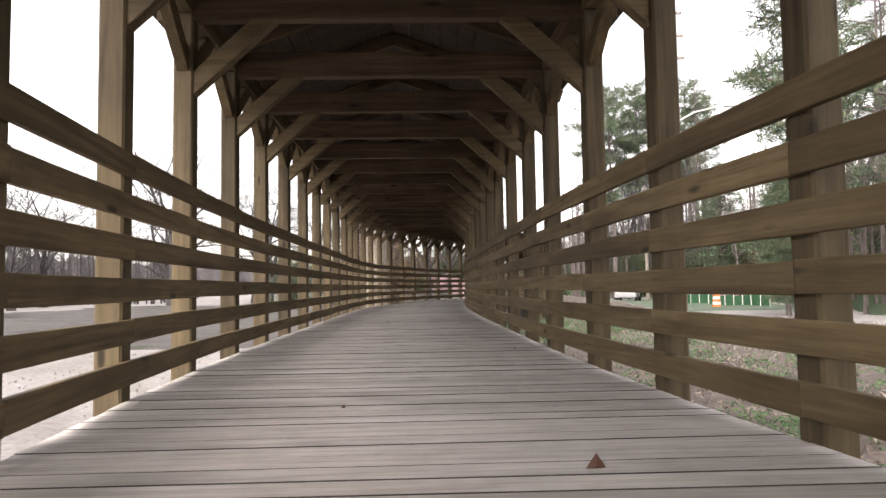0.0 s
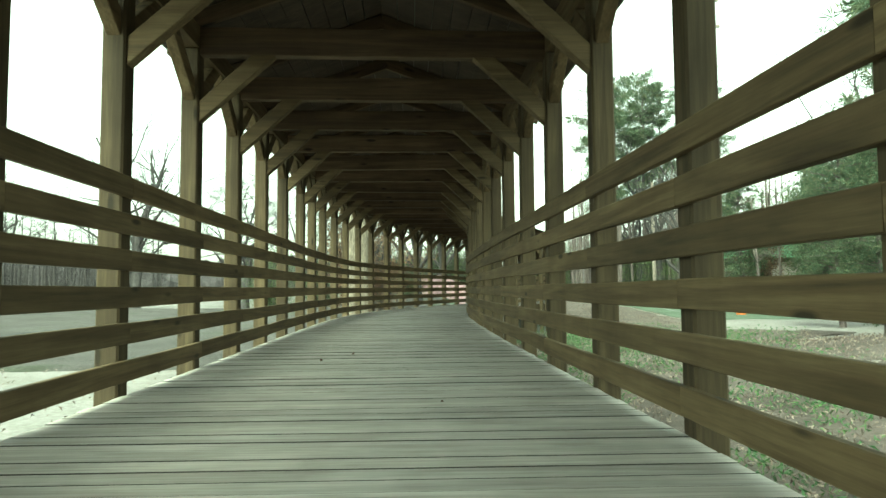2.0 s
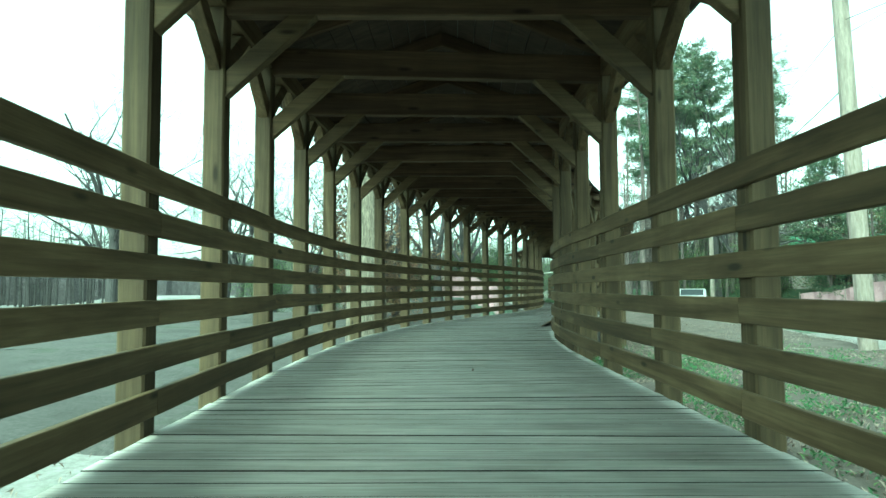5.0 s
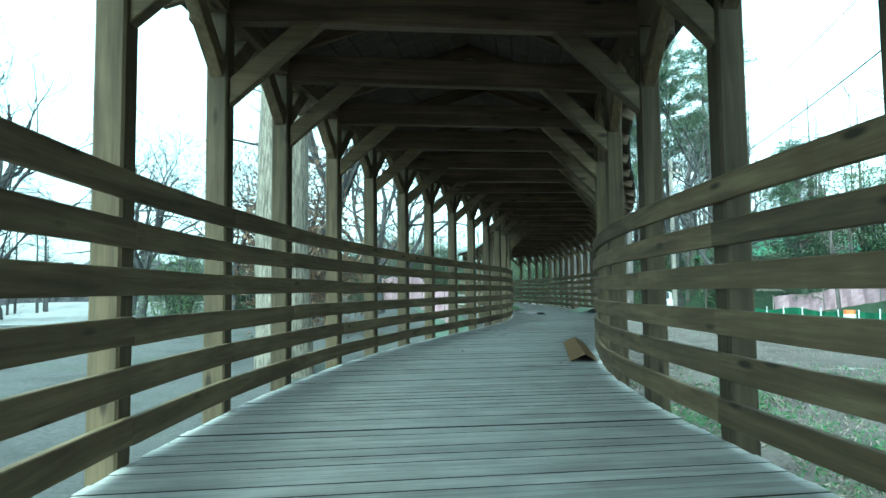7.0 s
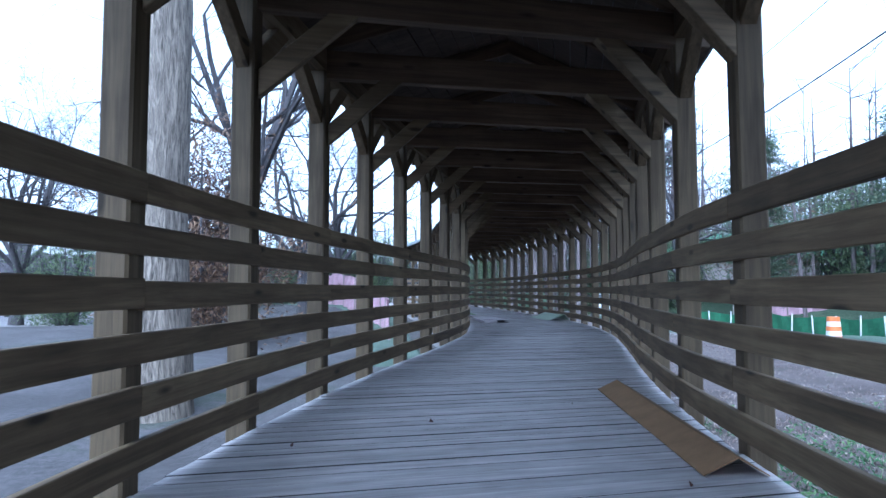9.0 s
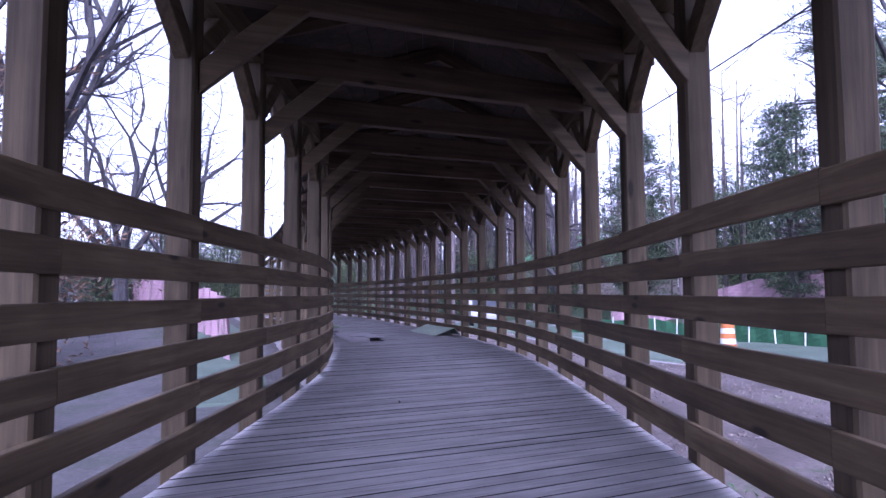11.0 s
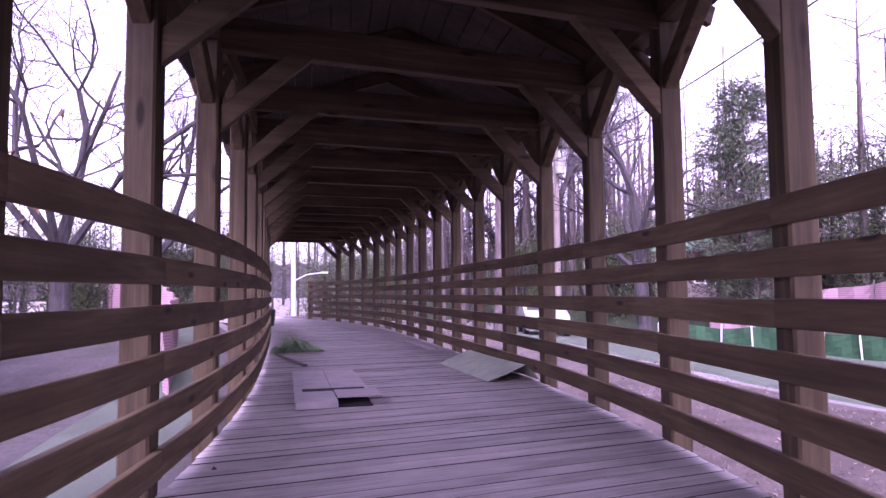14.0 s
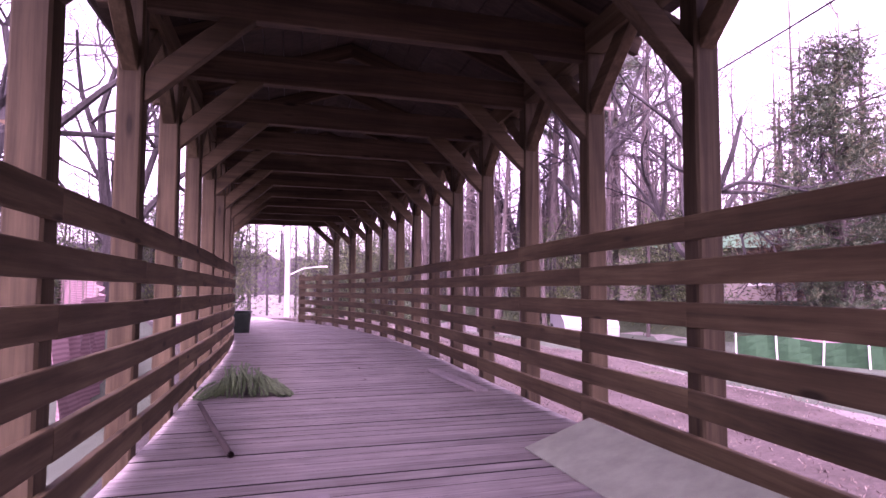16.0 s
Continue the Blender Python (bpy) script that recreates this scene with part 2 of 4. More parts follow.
b.inputs["Base Color"].default_value = (0.12, 0.13, 0.12, 1)
b.inputs["Metallic"].default_value = 0.6
top_bm = bmesh.new()
for i in range(FIRST - 1, LAST + 1):
    for side in (-1, 1):
        ring = []
        for k in (i, i + 1):
            l, rr = spot(k, -1, POST_W / 2), spot(k, 1, POST_W / 2)
            mid = (l + rr) / 2
            edge = l if side < 0 else rr
            half = (edge - mid).length
            for f in (0.0, 1.29):
                p = mid + (edge - mid) * f
                p.z = TIE_TOP + 0.19 + half * SLOPE * (1 - f)
                ring.append(p)
        a, b2, c, d = ring
        vs = [top_bm.verts.new(p + Vector((0, 0, dz))) for dz in (0, 0.012) for p in (a, b2, d, c)]
        for f in ((0, 1, 2, 3), (7, 6, 5, 4), (0, 4, 5, 1), (1, 5, 6, 2), (2, 6, 7, 3), (3, 7, 4, 0)):
            top_bm.faces.new([vs[k] for k in f])
tagged(new("roof", mesh_of("roof", top_bm, metal)), "dull metal sheet over the bridge roof", "roof", "", "structure")

# ---- railings: six boards a side on the inner faces of the posts ----
PITCH, BOARD, RAIL_Z = 0.2193, 0.1316, 0.0847
for side, name in ((-1, "railing_left"), (1, "railing_right")):
    run = tagged(new(name), "six-board brown pine railing along the deck edge", "railing", "", "structure")
    rnd = random.Random(5 + side)
    for r in range(6):
        z = RAIL_Z + PITCH * r
        i = FIRST - (r % 2)
        end = LAST + (2 if side > 0 else 1)
        while i < end:
            j = min(i + 2, end)
            n = 4 * (j - i)
            base = spot(i, side, -0.02, z)
            far = spot(j, side, -0.02, z)
            turn = math.atan2((far - base).y, (far - base).x)
            inv = (Matrix.Translation(base) @ Matrix.Rotation(turn, 4, "Z")).inverted()
            bm = bmesh.new()
            rings = []
            wob = rnd.uniform(-0.005, 0.005)
            cut = 0.0015 / BAY
            for k in range(n + 1):
                u = i + (j - i) * k / n
                u = min(max(u, i + cut), j - cut)
                tilt = wob + 0.002 * math.sin(u * 3 + r)
                ring = []
                for out, dz in ((-0.035, 0.004), (-0.039, 0.008), (-0.039, BOARD - 0.008), (-0.035, BOARD - 0.003), (-0.004, BOARD - 0.003), (-0.001, BOARD - 0.006), (-0.001, 0.006), (-0.004, 0.004)):
                    ring.append(bm.verts.new(inv @ spot(u, side, out, z + dz + tilt)))
                rings.append(ring)
            for q0, q1 in zip(rings, rings[1:]):
                for k in range(8):
                    bm.faces.new((q0[k], q0[(k + 1) % 8], q1[(k + 1) % 8], q1[k]))
            bm.faces.new(rings[0])
            bm.faces.new(rings[-1])
            part("rail_board", mesh_of("rail_board", bm, wood_rail), run, inv.inverted())
            i = j
# short posts that carry the open railing past the roof
bm = bmesh.new()
box(bm, (-POST_W / 2, -POST_W / 2, -1.0), (POST_W / 2, POST_W / 2, 1.37), 0.012)
short_me = mesh_of("railing_post", bm, wood_post)
for k in (1, 2):
    p = spot(LAST + k, 1, POST_W / 2)
    tagged(part("railing_post", short_me, None, Matrix.Translation(p) @ Matrix.Rotation(heading(LAST + k, 1), 4, "Z")),
           "short square pine post under the open railing", "post", "open railing posts")

# ---- deck beams, then planks ----
for side, name in ((-1, "deck_beam_left"), (1, "deck_beam_right")):
    run = tagged(new(name), "heavy timber beam under the deck edge", "beam", "", "structure")
    for i in range(FIRST - 1, LAST + 4):
        stick_between("beam_length", spot(i, side, -0.12, -0.05), spot(i + 1, side, -0.12, -0.05), 0.14, 0.3, wood_brace, run, 0.0)
# stringers added out of view to cut the light below the plank gaps
for off in (-0.95, -0.5, 0.0, 0.5, 0.95):
    run = tagged(new("deck_stringer"), "heavy timber stringer added unseen under the deck planks", "beam", "deck stringers", "structure")
    for i in range(FIRST - 1, LAST + 4, 2):
        ends = [(spot(k, -1) + spot(k, 1)) / 2 + (spot(k, 1) - spot(k, -1)).normalized() * off + Vector((0, 0, -0.055)) for k in (i, i + 2)]
        stick_between("stringer_length", ends[0], ends[1], 0.09, 0.28, wood_brace, run, 0.0)
deck = tagged(new("deck"), "weathered grey-brown plank deck of the footbridge", "deck", "", "structure")
rnd = random.Random(11)
PER = 9
rest = bmesh.new()
for n in range((FIRST - 1) * PER, (LAST + 4) * PER):
    i0, i1 = n / PER, (n + 1) / PER
    gap = 0.008 + 0.05 * rnd.random() ** 3.5
    l0, l1 = spot(i0, -1, -0.005), spot(i1, -1, -0.005)
    r0, r1 = spot(i0, 1, -0.005), spot(i1, 1, -0.005)
    a, b2 = l0.lerp(l1, gap), l1.lerp(l0, gap)
    c, d = r1.lerp(r0, gap), r0.lerp(r1, gap)
    mid = (a + b2 + c + d) / 4
    turn = math.atan2((d - a).y, (d - a).x)
    ext = rnd.uniform(-0.004, 0.008)
    lift = rnd.uniform(-0.0035, 0.0015)
    m = Matrix.Translation(mid) @ Matrix.Rotation(turn, 4, "Z")
    inv = m.inverted()
    ends = [inv @ p for p in (a, b2, c, d)]
    for k, s in ((0, -1), (1, -1), (2, 1), (3, 1)):
        ends[k].x += s * ext
    ch = 0.001 + 0.005 * rnd.random() ** 3.5
    near = 0 <= n - (FIRST + 2) * PER < 300
    bm = bmesh.new() if near else rest
    tv = []
    for z, inset in ((-0.038, 0.0), (-ch + lift, 0.0), (lift, ch)):
        row = []
        for k, p in enumerate(ends):
            sy = inset if k in (0, 3) else -inset
            sx = inset if k in (0, 1) else -inset
            q = Vector((p.x + sx, p.y + sy, z))
            row.append(bm.verts.new(q if near else m @ q))
        tv.append(row)
    for r0_, r1_ in zip(tv, tv[1:]):
        for k in range(4):
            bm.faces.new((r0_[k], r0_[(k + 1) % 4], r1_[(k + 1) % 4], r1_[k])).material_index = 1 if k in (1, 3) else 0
    bm.faces.new(tv[0])
    bm.faces.new(tv[-1])
    if near:
        plank_me = mesh_of("plank", bm, wood_deck)
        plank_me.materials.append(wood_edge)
        part("plank", plank_me, deck, m)
rest_me = mesh_of("far_planks", rest, wood_deck)
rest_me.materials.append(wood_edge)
tagged(part("far_planks", rest_me, deck), kind="stuff")

# ---- ground ----
def ground_z(x, y):
    """Low field to one side, a bank that climbs to a lane on the other."""
    k = int(np.argmin((_X - x) ** 2 + (_Y - y) ** 2))
    off = (x - _X[k]) * math.cos(_H[k]) + (y - _Y[k]) * math.sin(_H[k])
    z = -1.15 if off < 0 else -1.25
    s = _S[k]
    late = min(1.0, max(0.0, (s - 12) / 8.0))
    if off > 2:
        z += (0.75 - 0.5 * late) * min(1.0, (off - 2) / 9.0)
    if off > 14.5:
        q = min(1.0, (off - 14.5) / 5.5)
        z += 1.4 * late * q * q * (3 - 2 * q)
    if off < -4:
        z += 0.55 * min(1.0, (-off - 4) / 22.0)
    if s > 38 and abs(off) < 12:
        z += (0.0 - z - 0.06) * min(1.0, (s - 38) / 10.5) * min(1.0, (12 - abs(off)) / 8.0)
    return z + 0.10 * noise.noise(Vector((x * 0.35, y * 0.35, 0))) * (1 if s < 45 else 0.2)


ground_mat, nt, b = shader("ground", 0.95)
v = coords(nt, (1, 1, 1), False, True)
big = noise_tex(nt, v, 0.35, 4)
fine = noise_tex(nt, v, 9.0, 6, 0.75)
col = ramp(nt, big, ((0.35, (0.185, 0.175, 0.168)), (0.55, (0.239, 0.229, 0.229)), (0.72, (0.163, 0.168, 0.137))))
col = mixc(nt, 0.7, col, ramp(nt, fine, ((0.3, (0.45, 0.42, 0.4)), (0.65, (1.15, 1.15, 1.15)))), "MULTIPLY")
nt.links.new(col, b.inputs["Base Color"])
bump(nt, b, fine, 0.8, 0.05)
xs = np.concatenate([[-1500, -600, -250, -120, -80], np.arange(-60, 61, 1.5), [80, 120, 250, 600, 1500]])
ys = np.concatenate([[-1500, -600, -250, -100, -60], np.arange(-40, 100, 1.5), [130, 200, 400, 800, 1600]])
verts, faces = [], []
for yy in ys:
    for xx in xs:
        verts.append((float(xx), float(yy), ground_z(xx, yy)))
nx = len(xs)
for r in range(len(ys) - 1):
    for c in range(nx - 1):
        k = r * nx + c
        faces.append((k, k + 1, k + nx + 1, k + nx))
me = bpy.data.meshes.new("ground")
me.from_pydata(verts, [], faces)
me.materials.append(ground_mat)
for p in me.polygons:
    p.use_smooth = True
tagged(new("ground", me), "trodden pale earth with dead grass and leaf litter", "ground", "", "structure")


# ---- trees ----
def bark_material(name, dark, light, scale):
    m, nt, b = shader(name, 0.95)
    v = coords(nt, (scale, scale, scale * 0.16), True)
    n = noise_tex(nt, v, 1.0, 5, 0.7, 0.6)
    nt.links.new(ramp(nt, n, ((0.35, dark), (0.65, light))), b.inputs["Base Color"])
    bump(nt, b, n, 1.0, 0.04)
    return m


bark_oak = bark_material("ridged bark", (0.050, 0.043, 0.036), (0.216, 0.184, 0.148), 19.0)
bark_grey = bark_material("grey bark", (0.027, 0.025, 0.025), (0.063, 0.058, 0.060), 8.0)
bark_pine = bark_material("pine bark", (0.053, 0.044, 0.042), (0.132, 0.109, 0.106), 9.0)
needle, nt, b = shader("pine needles", 0.7)
geo = nt.nodes.new("ShaderNodeNewGeometry")
nt.links.new(ramp(nt, geo.outputs["Random Per Island"], ((0.0, (0.035, 0.06, 0.035)), (0.6, (0.07, 0.105, 0.06)), (1.0, (0.13, 0.13, 0.075)))), b.inputs["Base Color"])
leafy, nt, b = shader("ivy leaves", 0.6)
geo = nt.nodes.new("ShaderNodeNewGeometry")
nt.links.new(ramp(nt, geo.outputs["Random Per Island"], ((0.0, (0.021, 0.052, 0.017)), (0.6, (0.042, 0.098, 0.035)), (1.0, (0.077, 0.119, 0.042)))), b.inputs["Base Color"])
litter, nt, b = shader("fallen leaves", 0.9)
geo = nt.nodes.new("ShaderNodeNewGeometry")
nt.links.new(ramp(nt, geo.outputs["Random Per Island"], ((0.0, (0.05, 0.04, 0.036)), (0.5, (0.13, 0.10, 0.09)), (1.0, (0.25, 0.21, 0.18)))), b.inputs["Base Color"])


class Tubes:
    """Collects tapered tubes and small leaf faces for one mesh."""

    def __init__(self):
        self.v, self.f = [], []

    def tube(self, pts, radii, sides):
        base = len(self.v)
        for k, (p, r) in enumerate(zip(pts, radii)):
            d = (pts[min(k + 1, len(pts) - 1)] - pts[max(k - 1, 0)]).normalized()
            a = d.orthogonal().normalized()
            c = d.cross(a)
            for s in range(sides):
                w = 2 * math.pi * s / sides
                self.v.append(tuple(p + (a * math.cos(w) + c * math.sin(w)) * r))
        for k in range(len(pts) - 1):
            for s in range(sides):
                q = base + k * sides
                self.f.append((q + s, q + (s + 1) % sides, q + sides + (s + 1) % sides, q + sides + s))

    def leaf(self, p, d, w, l):
        a = d.orthogonal().normalized() * w
        q = len(self.v)
        self.v += [tuple(p - a), tuple(p + d * l * 0.5 + d.cross(a).normalized() * w * 0.4), tuple(p + a), tuple(p + d * l)]
        self.f += [(q, q + 1, q + 3), (q + 1, q + 2, q + 3)]

    def mesh(self, name, material):
        me = bpy.data.meshes.new(name)
        me.from_pydata(self.v, [], self.f)
        me.materials.append(material)
        return me


def grow(tb, rnd, p, d, length, r, level, lift, wander):
    n = 4 if level > 1 else 3
    pts, radii = [p], [r]
    for k in range(n):
        d = (d + Vector((rnd.gauss(0, wander), rnd.gauss(0, wander), rnd.gauss(0, wander) + lift))).normalized()
        p = p + d * (length / n)
        pts.append(p)
        radii.append(max(0.004, r * (1 - 0.62 * (k + 1) / n)))
    tb.tube(pts, radii, 6 if r > 0.05 else 3)
    if level == 0:
        return
    kids = 3 if level > 2 else 4
    for k in range(kids):
        at_k = rnd.randint(1, n)
        side = Vector((rnd.gauss(0, 1), rnd.gauss(0, 1), rnd.gauss(0, 0.6))).normalized()
        nd = (d * 0.75 + side * rnd.uniform(0.55, 0.95)).normalized()
        grow(tb, rnd, pts[at_k], nd, length * rnd.uniform(0.5, 0.78), radii[at_k] * 0.72, level - 1, lift, wander * 1.15)


def bare_tree(seed, height, r, fork, levels, wander=0.16):
    """A leafless broadleaf tree with its trunk and its crown of limbs."""
    rnd = random.Random(seed)
    ob = new("bare_tree")
    tb = Tubes()
    top = Vector((rnd.uniform(-0.4, 0.4), rnd.uniform(-0.4, 0.4), fork))
    pts = [Vector((0, 0, -1.2)), Vector((0, 0, -0.1)), Vector((0.02, 0, 0.5)), top * 0.5 + Vector((0.05, 0.03, 0)), top]
    tb.tube(pts, [r * 1.7, r * 1.35, r * 1.05, r * 0.95, r * 0.82], 14)
    part("trunk", tb.mesh("trunk", bark_grey), ob)
    tb = Tubes()
    for k in range(5):
        w = k * 2.4 + rnd.random()
        d = Vector((math.cos(w) * 0.6, math.sin(w) * 0.6, 0.9 + 0.3 * rnd.random()))
        if k == 0:
            d = Vector((0.1, 0.1, 1))
        start = top if k == 0 else top.lerp(pts[3], rnd.random() * 0.55)
        grow(tb, rnd, start, d.normalized(), (height - fork) * rnd.uniform(0.45, 0.62), r * (0.75 if k == 0 else 0.5), levels, 0.05, wander)
    part("crown", tb.mesh("crown", bark_grey), ob)
    return ob


def pine_tree(seed, height, r, clear, dense=1.0, blade=0.028, long=1.0):
    """A tall pine: straight trunk, short limbs and tufts of needles."""
    rnd = random.Random(seed)
    ob = new("pine_tree")
    tb = Tubes()
    n = 8
    pts = [Vector((0.12 * math.sin(k * 0.9 + seed), 0.1 * math.sin(k * 1.3 + seed), -1.2 + (height + 1.2) * k / n)) for k in range(n + 1)]
    tb.tube(pts, [r * (1.15 - 1.05 * k / n) for k in range(n + 1)], 9)
    part("trunk", tb.mesh("trunk", bark_pine), ob)
    limbs, leaves = Tubes(), Tubes()
    z = clear
    while z < height:
        f = (z - clear) / (height - clear)
        reach = (0.22 * (height - clear)) * (0.45 + 0.75 * math.sin(math.pi * (0.12 + 0.86 * f))) * rnd.uniform(0.5, 1.1)
        w = rnd.random() * 6.28
        k = (z + 1.2) / (height + 1.2) * n
        root = pts[int(k)].lerp(pts[min(int(k) + 1, n)], k - int(k))
        d = Vector((math.cos(w), math.sin(w), rnd.uniform(-0.05, 0.35))).normalized()
        tip = root + d * reach
        limbs.tube([root, root.lerp(tip, 0.5) + Vector((0, 0, 0.06 * reach)), tip], [0.05, 0.03, 0.012], 4)
        for q in range(int(6 * dense * max(1.0, reach))):
            c = root.lerp(tip, rnd.uniform(0.35, 1.05)) + Vector((rnd.gauss(0, 0.22), rnd.gauss(0, 0.22), rnd.gauss(0, 0.16)))
            for s in range(9):
                dd = Vector((rnd.gauss(0, 1), rnd.gauss(0, 1), rnd.gauss(0.25, 0.8))).normalized()
                leaves.leaf(c, dd, blade, long * rnd.uniform(0.22, 0.42))
        z += rnd.uniform(0.16, 0.4) / dense * (height - clear) / 9
    part("branch_frame", limbs.mesh("branch_frame", bark_pine), ob)
    part("crown", leaves.mesh("crown", needle), ob)
    return ob


def drop(ob, x, y, turn=0.0, scale=1.0):
    """Stands a copy of a thing on the ground."""
    return copy_thing(ob, Matrix.Translation((x, y, ground_z(x, y))) @ Matrix.Rotation(turn, 4, "Z") @ Matrix.Scale(scale, 4))


def stand(ob, x, y, turn=0.0, scale=1.0):
    ob.matrix_basis = Matrix.Translation((x, y, ground_z(x, y))) @ Matrix.Rotation(turn, 4, "Z") @ Matrix.Scale(scale, 4)
    return ob


BARE_LABEL = "leafless grey broadleaf tree with spreading twiggy limbs"
PINE_LABEL = "tall pine with a bare lower trunk and tufted needles"
bares = [tagged(bare_tree(3, 11, 0.26, 2.6, 4), BARE_LABEL, "tree", "bare trees"),
         tagged(bare_tree(8, 13, 0.22, 4.2, 4, 0.12), BARE_LABEL, "tree", "bare trees"),
         tagged(bare_tree(14, 9, 0.2, 1.8, 4, 0.2), BARE_LABEL, "tree", "bare trees"),
         tagged(bare_tree(27, 12, 0.24, 2.4, 5, 0.2), "leafless field tree with a broad dome of fine twigs", "tree", "bare trees")]
pines = [tagged(pine_tree(2, 17, 0.2, 6.5), PINE_LABEL, "tree", "pines"),
         tagged(pine_tree(5, 13, 0.16, 4.0, 1.5, 0.036), PINE_LABEL, "tree", "pines"),
         tagged(pine_tree(9, 8.0, 0.14, 0.8, 3.3, 0.03, 0.55), "dense young evergreen with foliage almost to the ground", "tree", "pines"),
         tagged(pine_tree(12, 21, 0.24, 9.5, 1.7, 0.055, 1.5), "lofty pine with a bare stem and a dark crown", "tree", "pines")]
BARE_AT = [(3, -16.3, 52.3, 1.15), (3, -25.5, 53.0, 1.1), (3, -33.0, 47.0, 1.0), (3, -21.0, 62.0, 1.2), (3, -11.0, 52.0, 0.95), (3, -29.0, 38.0, 0.85), (0, 18.0, 66.0, 1.2), (1, -3.9, 42.0, 1.45), (3, -2.2, 48.5, 1.0), (2, -5.2, 41.5, 1.1), (3, -0.8, 55.0, 1.0), (1, -24, 50, 1.0), (2, -28, 58, 1.1), (0, -34, 40, 1.0), (1, -38, 28, 1.0), (0, 17.5, 49.5, 0.95), (1, 18.5, 58.5, 1.0), (1, 24, 36, 1.0), (0, 27, 26, 1.0)]
PINE_AT = [(3, 14.5, 57.0, 0.95), (3, 18.0, 61.0, 1.05), (3, 20.5, 64.5, 1.0), (3, 24.5, 66.0, 1.1), (3, 16.0, 68.0, 1.1), (3, 38.0, 49.0, 1.0), (3, 28.0, 72.0, 1.1), (1, 9.5, 13.0, 0.95), (0, 12.6, 57.0, 1.1), (0, 33.0, 47.0, 1.3), (0, 27.5, 42.5, 1.25), (0, 35.0, 46.0, 1.5), (0, 24.0, 62.0, 1.1), (2, 20.8, 47.6, 1.15), (1, 16.0, 23.6, 1.0), (0, 22, 30, 0.9), (2, 22.5, 40.5, 0.9), (2, 21.5, 35.2, 1.0), (2, 15.5, 26.5, 0.8), (2, 13.2, 20.5, 0.6)]
used = set()
for n, (k, x, y, s) in enumerate(BARE_AT):
    if k in used:
        drop(bares[k], x, y, n * 1.7, s)
    else:
        stand(bares[k], x, y, n * 1.7, s)
        used.add(k)
used = set()
for n, (k, x, y, s) in enumerate(PINE_AT):
    if k in used:
        drop(pines[k], x, y, n * 2.1, s)
    else:
        stand(pines[k], x, y, n * 2.1, s)
        used.add(k)

# shrubs and small broadleaf evergreens: many leaf clumps on forked stems
def leaf_colour(name, lo, mid, hi):
    m, nt, b = shader(name, 0.6)
    geo = nt.nodes.new("ShaderNodeNewGeometry")
    nt.links.new(ramp(nt, geo.outputs["Random Per Island"], ((0.0, lo), (0.55, mid), (1.0, hi))), b.inputs["Base Color"])
    return m


olive = leaf_colour("olive leaves", (0.02, 0.035, 0.014), (0.05, 0.075, 0.03), (0.10, 0.12, 0.05))
russet = leaf_colour("russet leaves", (0.035, 0.02, 0.014), (0.085, 0.05, 0.03), (0.14, 0.09, 0.05))


def leafy_tree(name, seed, height, wide, mat_, leaf):
    """A bushy tree: forked stems, clumps of small leaves round their ends, gaps between the clumps."""
    rnd = random.Random(seed)
    ob = new(name)
    wood, leaves = Tubes(), Tubes()
    for k in range(9):
        w = k * 2.4 + rnd.random()
        d = Vector((math.cos(w) * 0.5, math.sin(w) * 0.5, 1)).normalized()
        base = Vector((0.1 * math.cos(w), 0.1 * math.sin(w), -0.4))
        tip = Vector((d.x * wide * rnd.uniform(0.5, 1.3), d.y * wide * rnd.uniform(0.5, 1.3), height * rnd.uniform(0.5, 0.98)))
        mid = base.lerp(tip, 0.45) + Vector((d.x, d.y, 0)) * wide * 0.2
        wood.tube([base, mid, tip], [0.09, 0.06, 0.015], 6)
        for c in range(15):
            q = rnd.uniform(0.2, 1.0)
            p = (base.lerp(mid, q * 2) if q < 0.5 else mid.lerp(tip, q * 2 - 1)) + Vector((rnd.gauss(0, wide * 0.3), rnd.gauss(0, wide * 0.3), rnd.gauss(0, height * 0.07)))
            p.z = max(p.z, 0.25)
            size = wide * rnd.uniform(0.10, 0.24)
            wood.tube([base.lerp(tip, q), p], [0.02, 0.008], 3)
            for n in range(55):
                o = Vector((rnd.gauss(0, 1), rnd.gauss(0, 1), rnd.gauss(0, 0.8)))
                leaves.leaf(p + o * size, (o + Vector((0, 0, rnd.gauss(0.3, 0.6)))).normalized(), leaf * 0.4, leaf * rnd.uniform(0.8, 1.5))
    part("branch_frame", wood.mesh("branch_frame", bark_grey), ob)
    part("crown", leaves.mesh("crown", mat_), ob)
    return ob


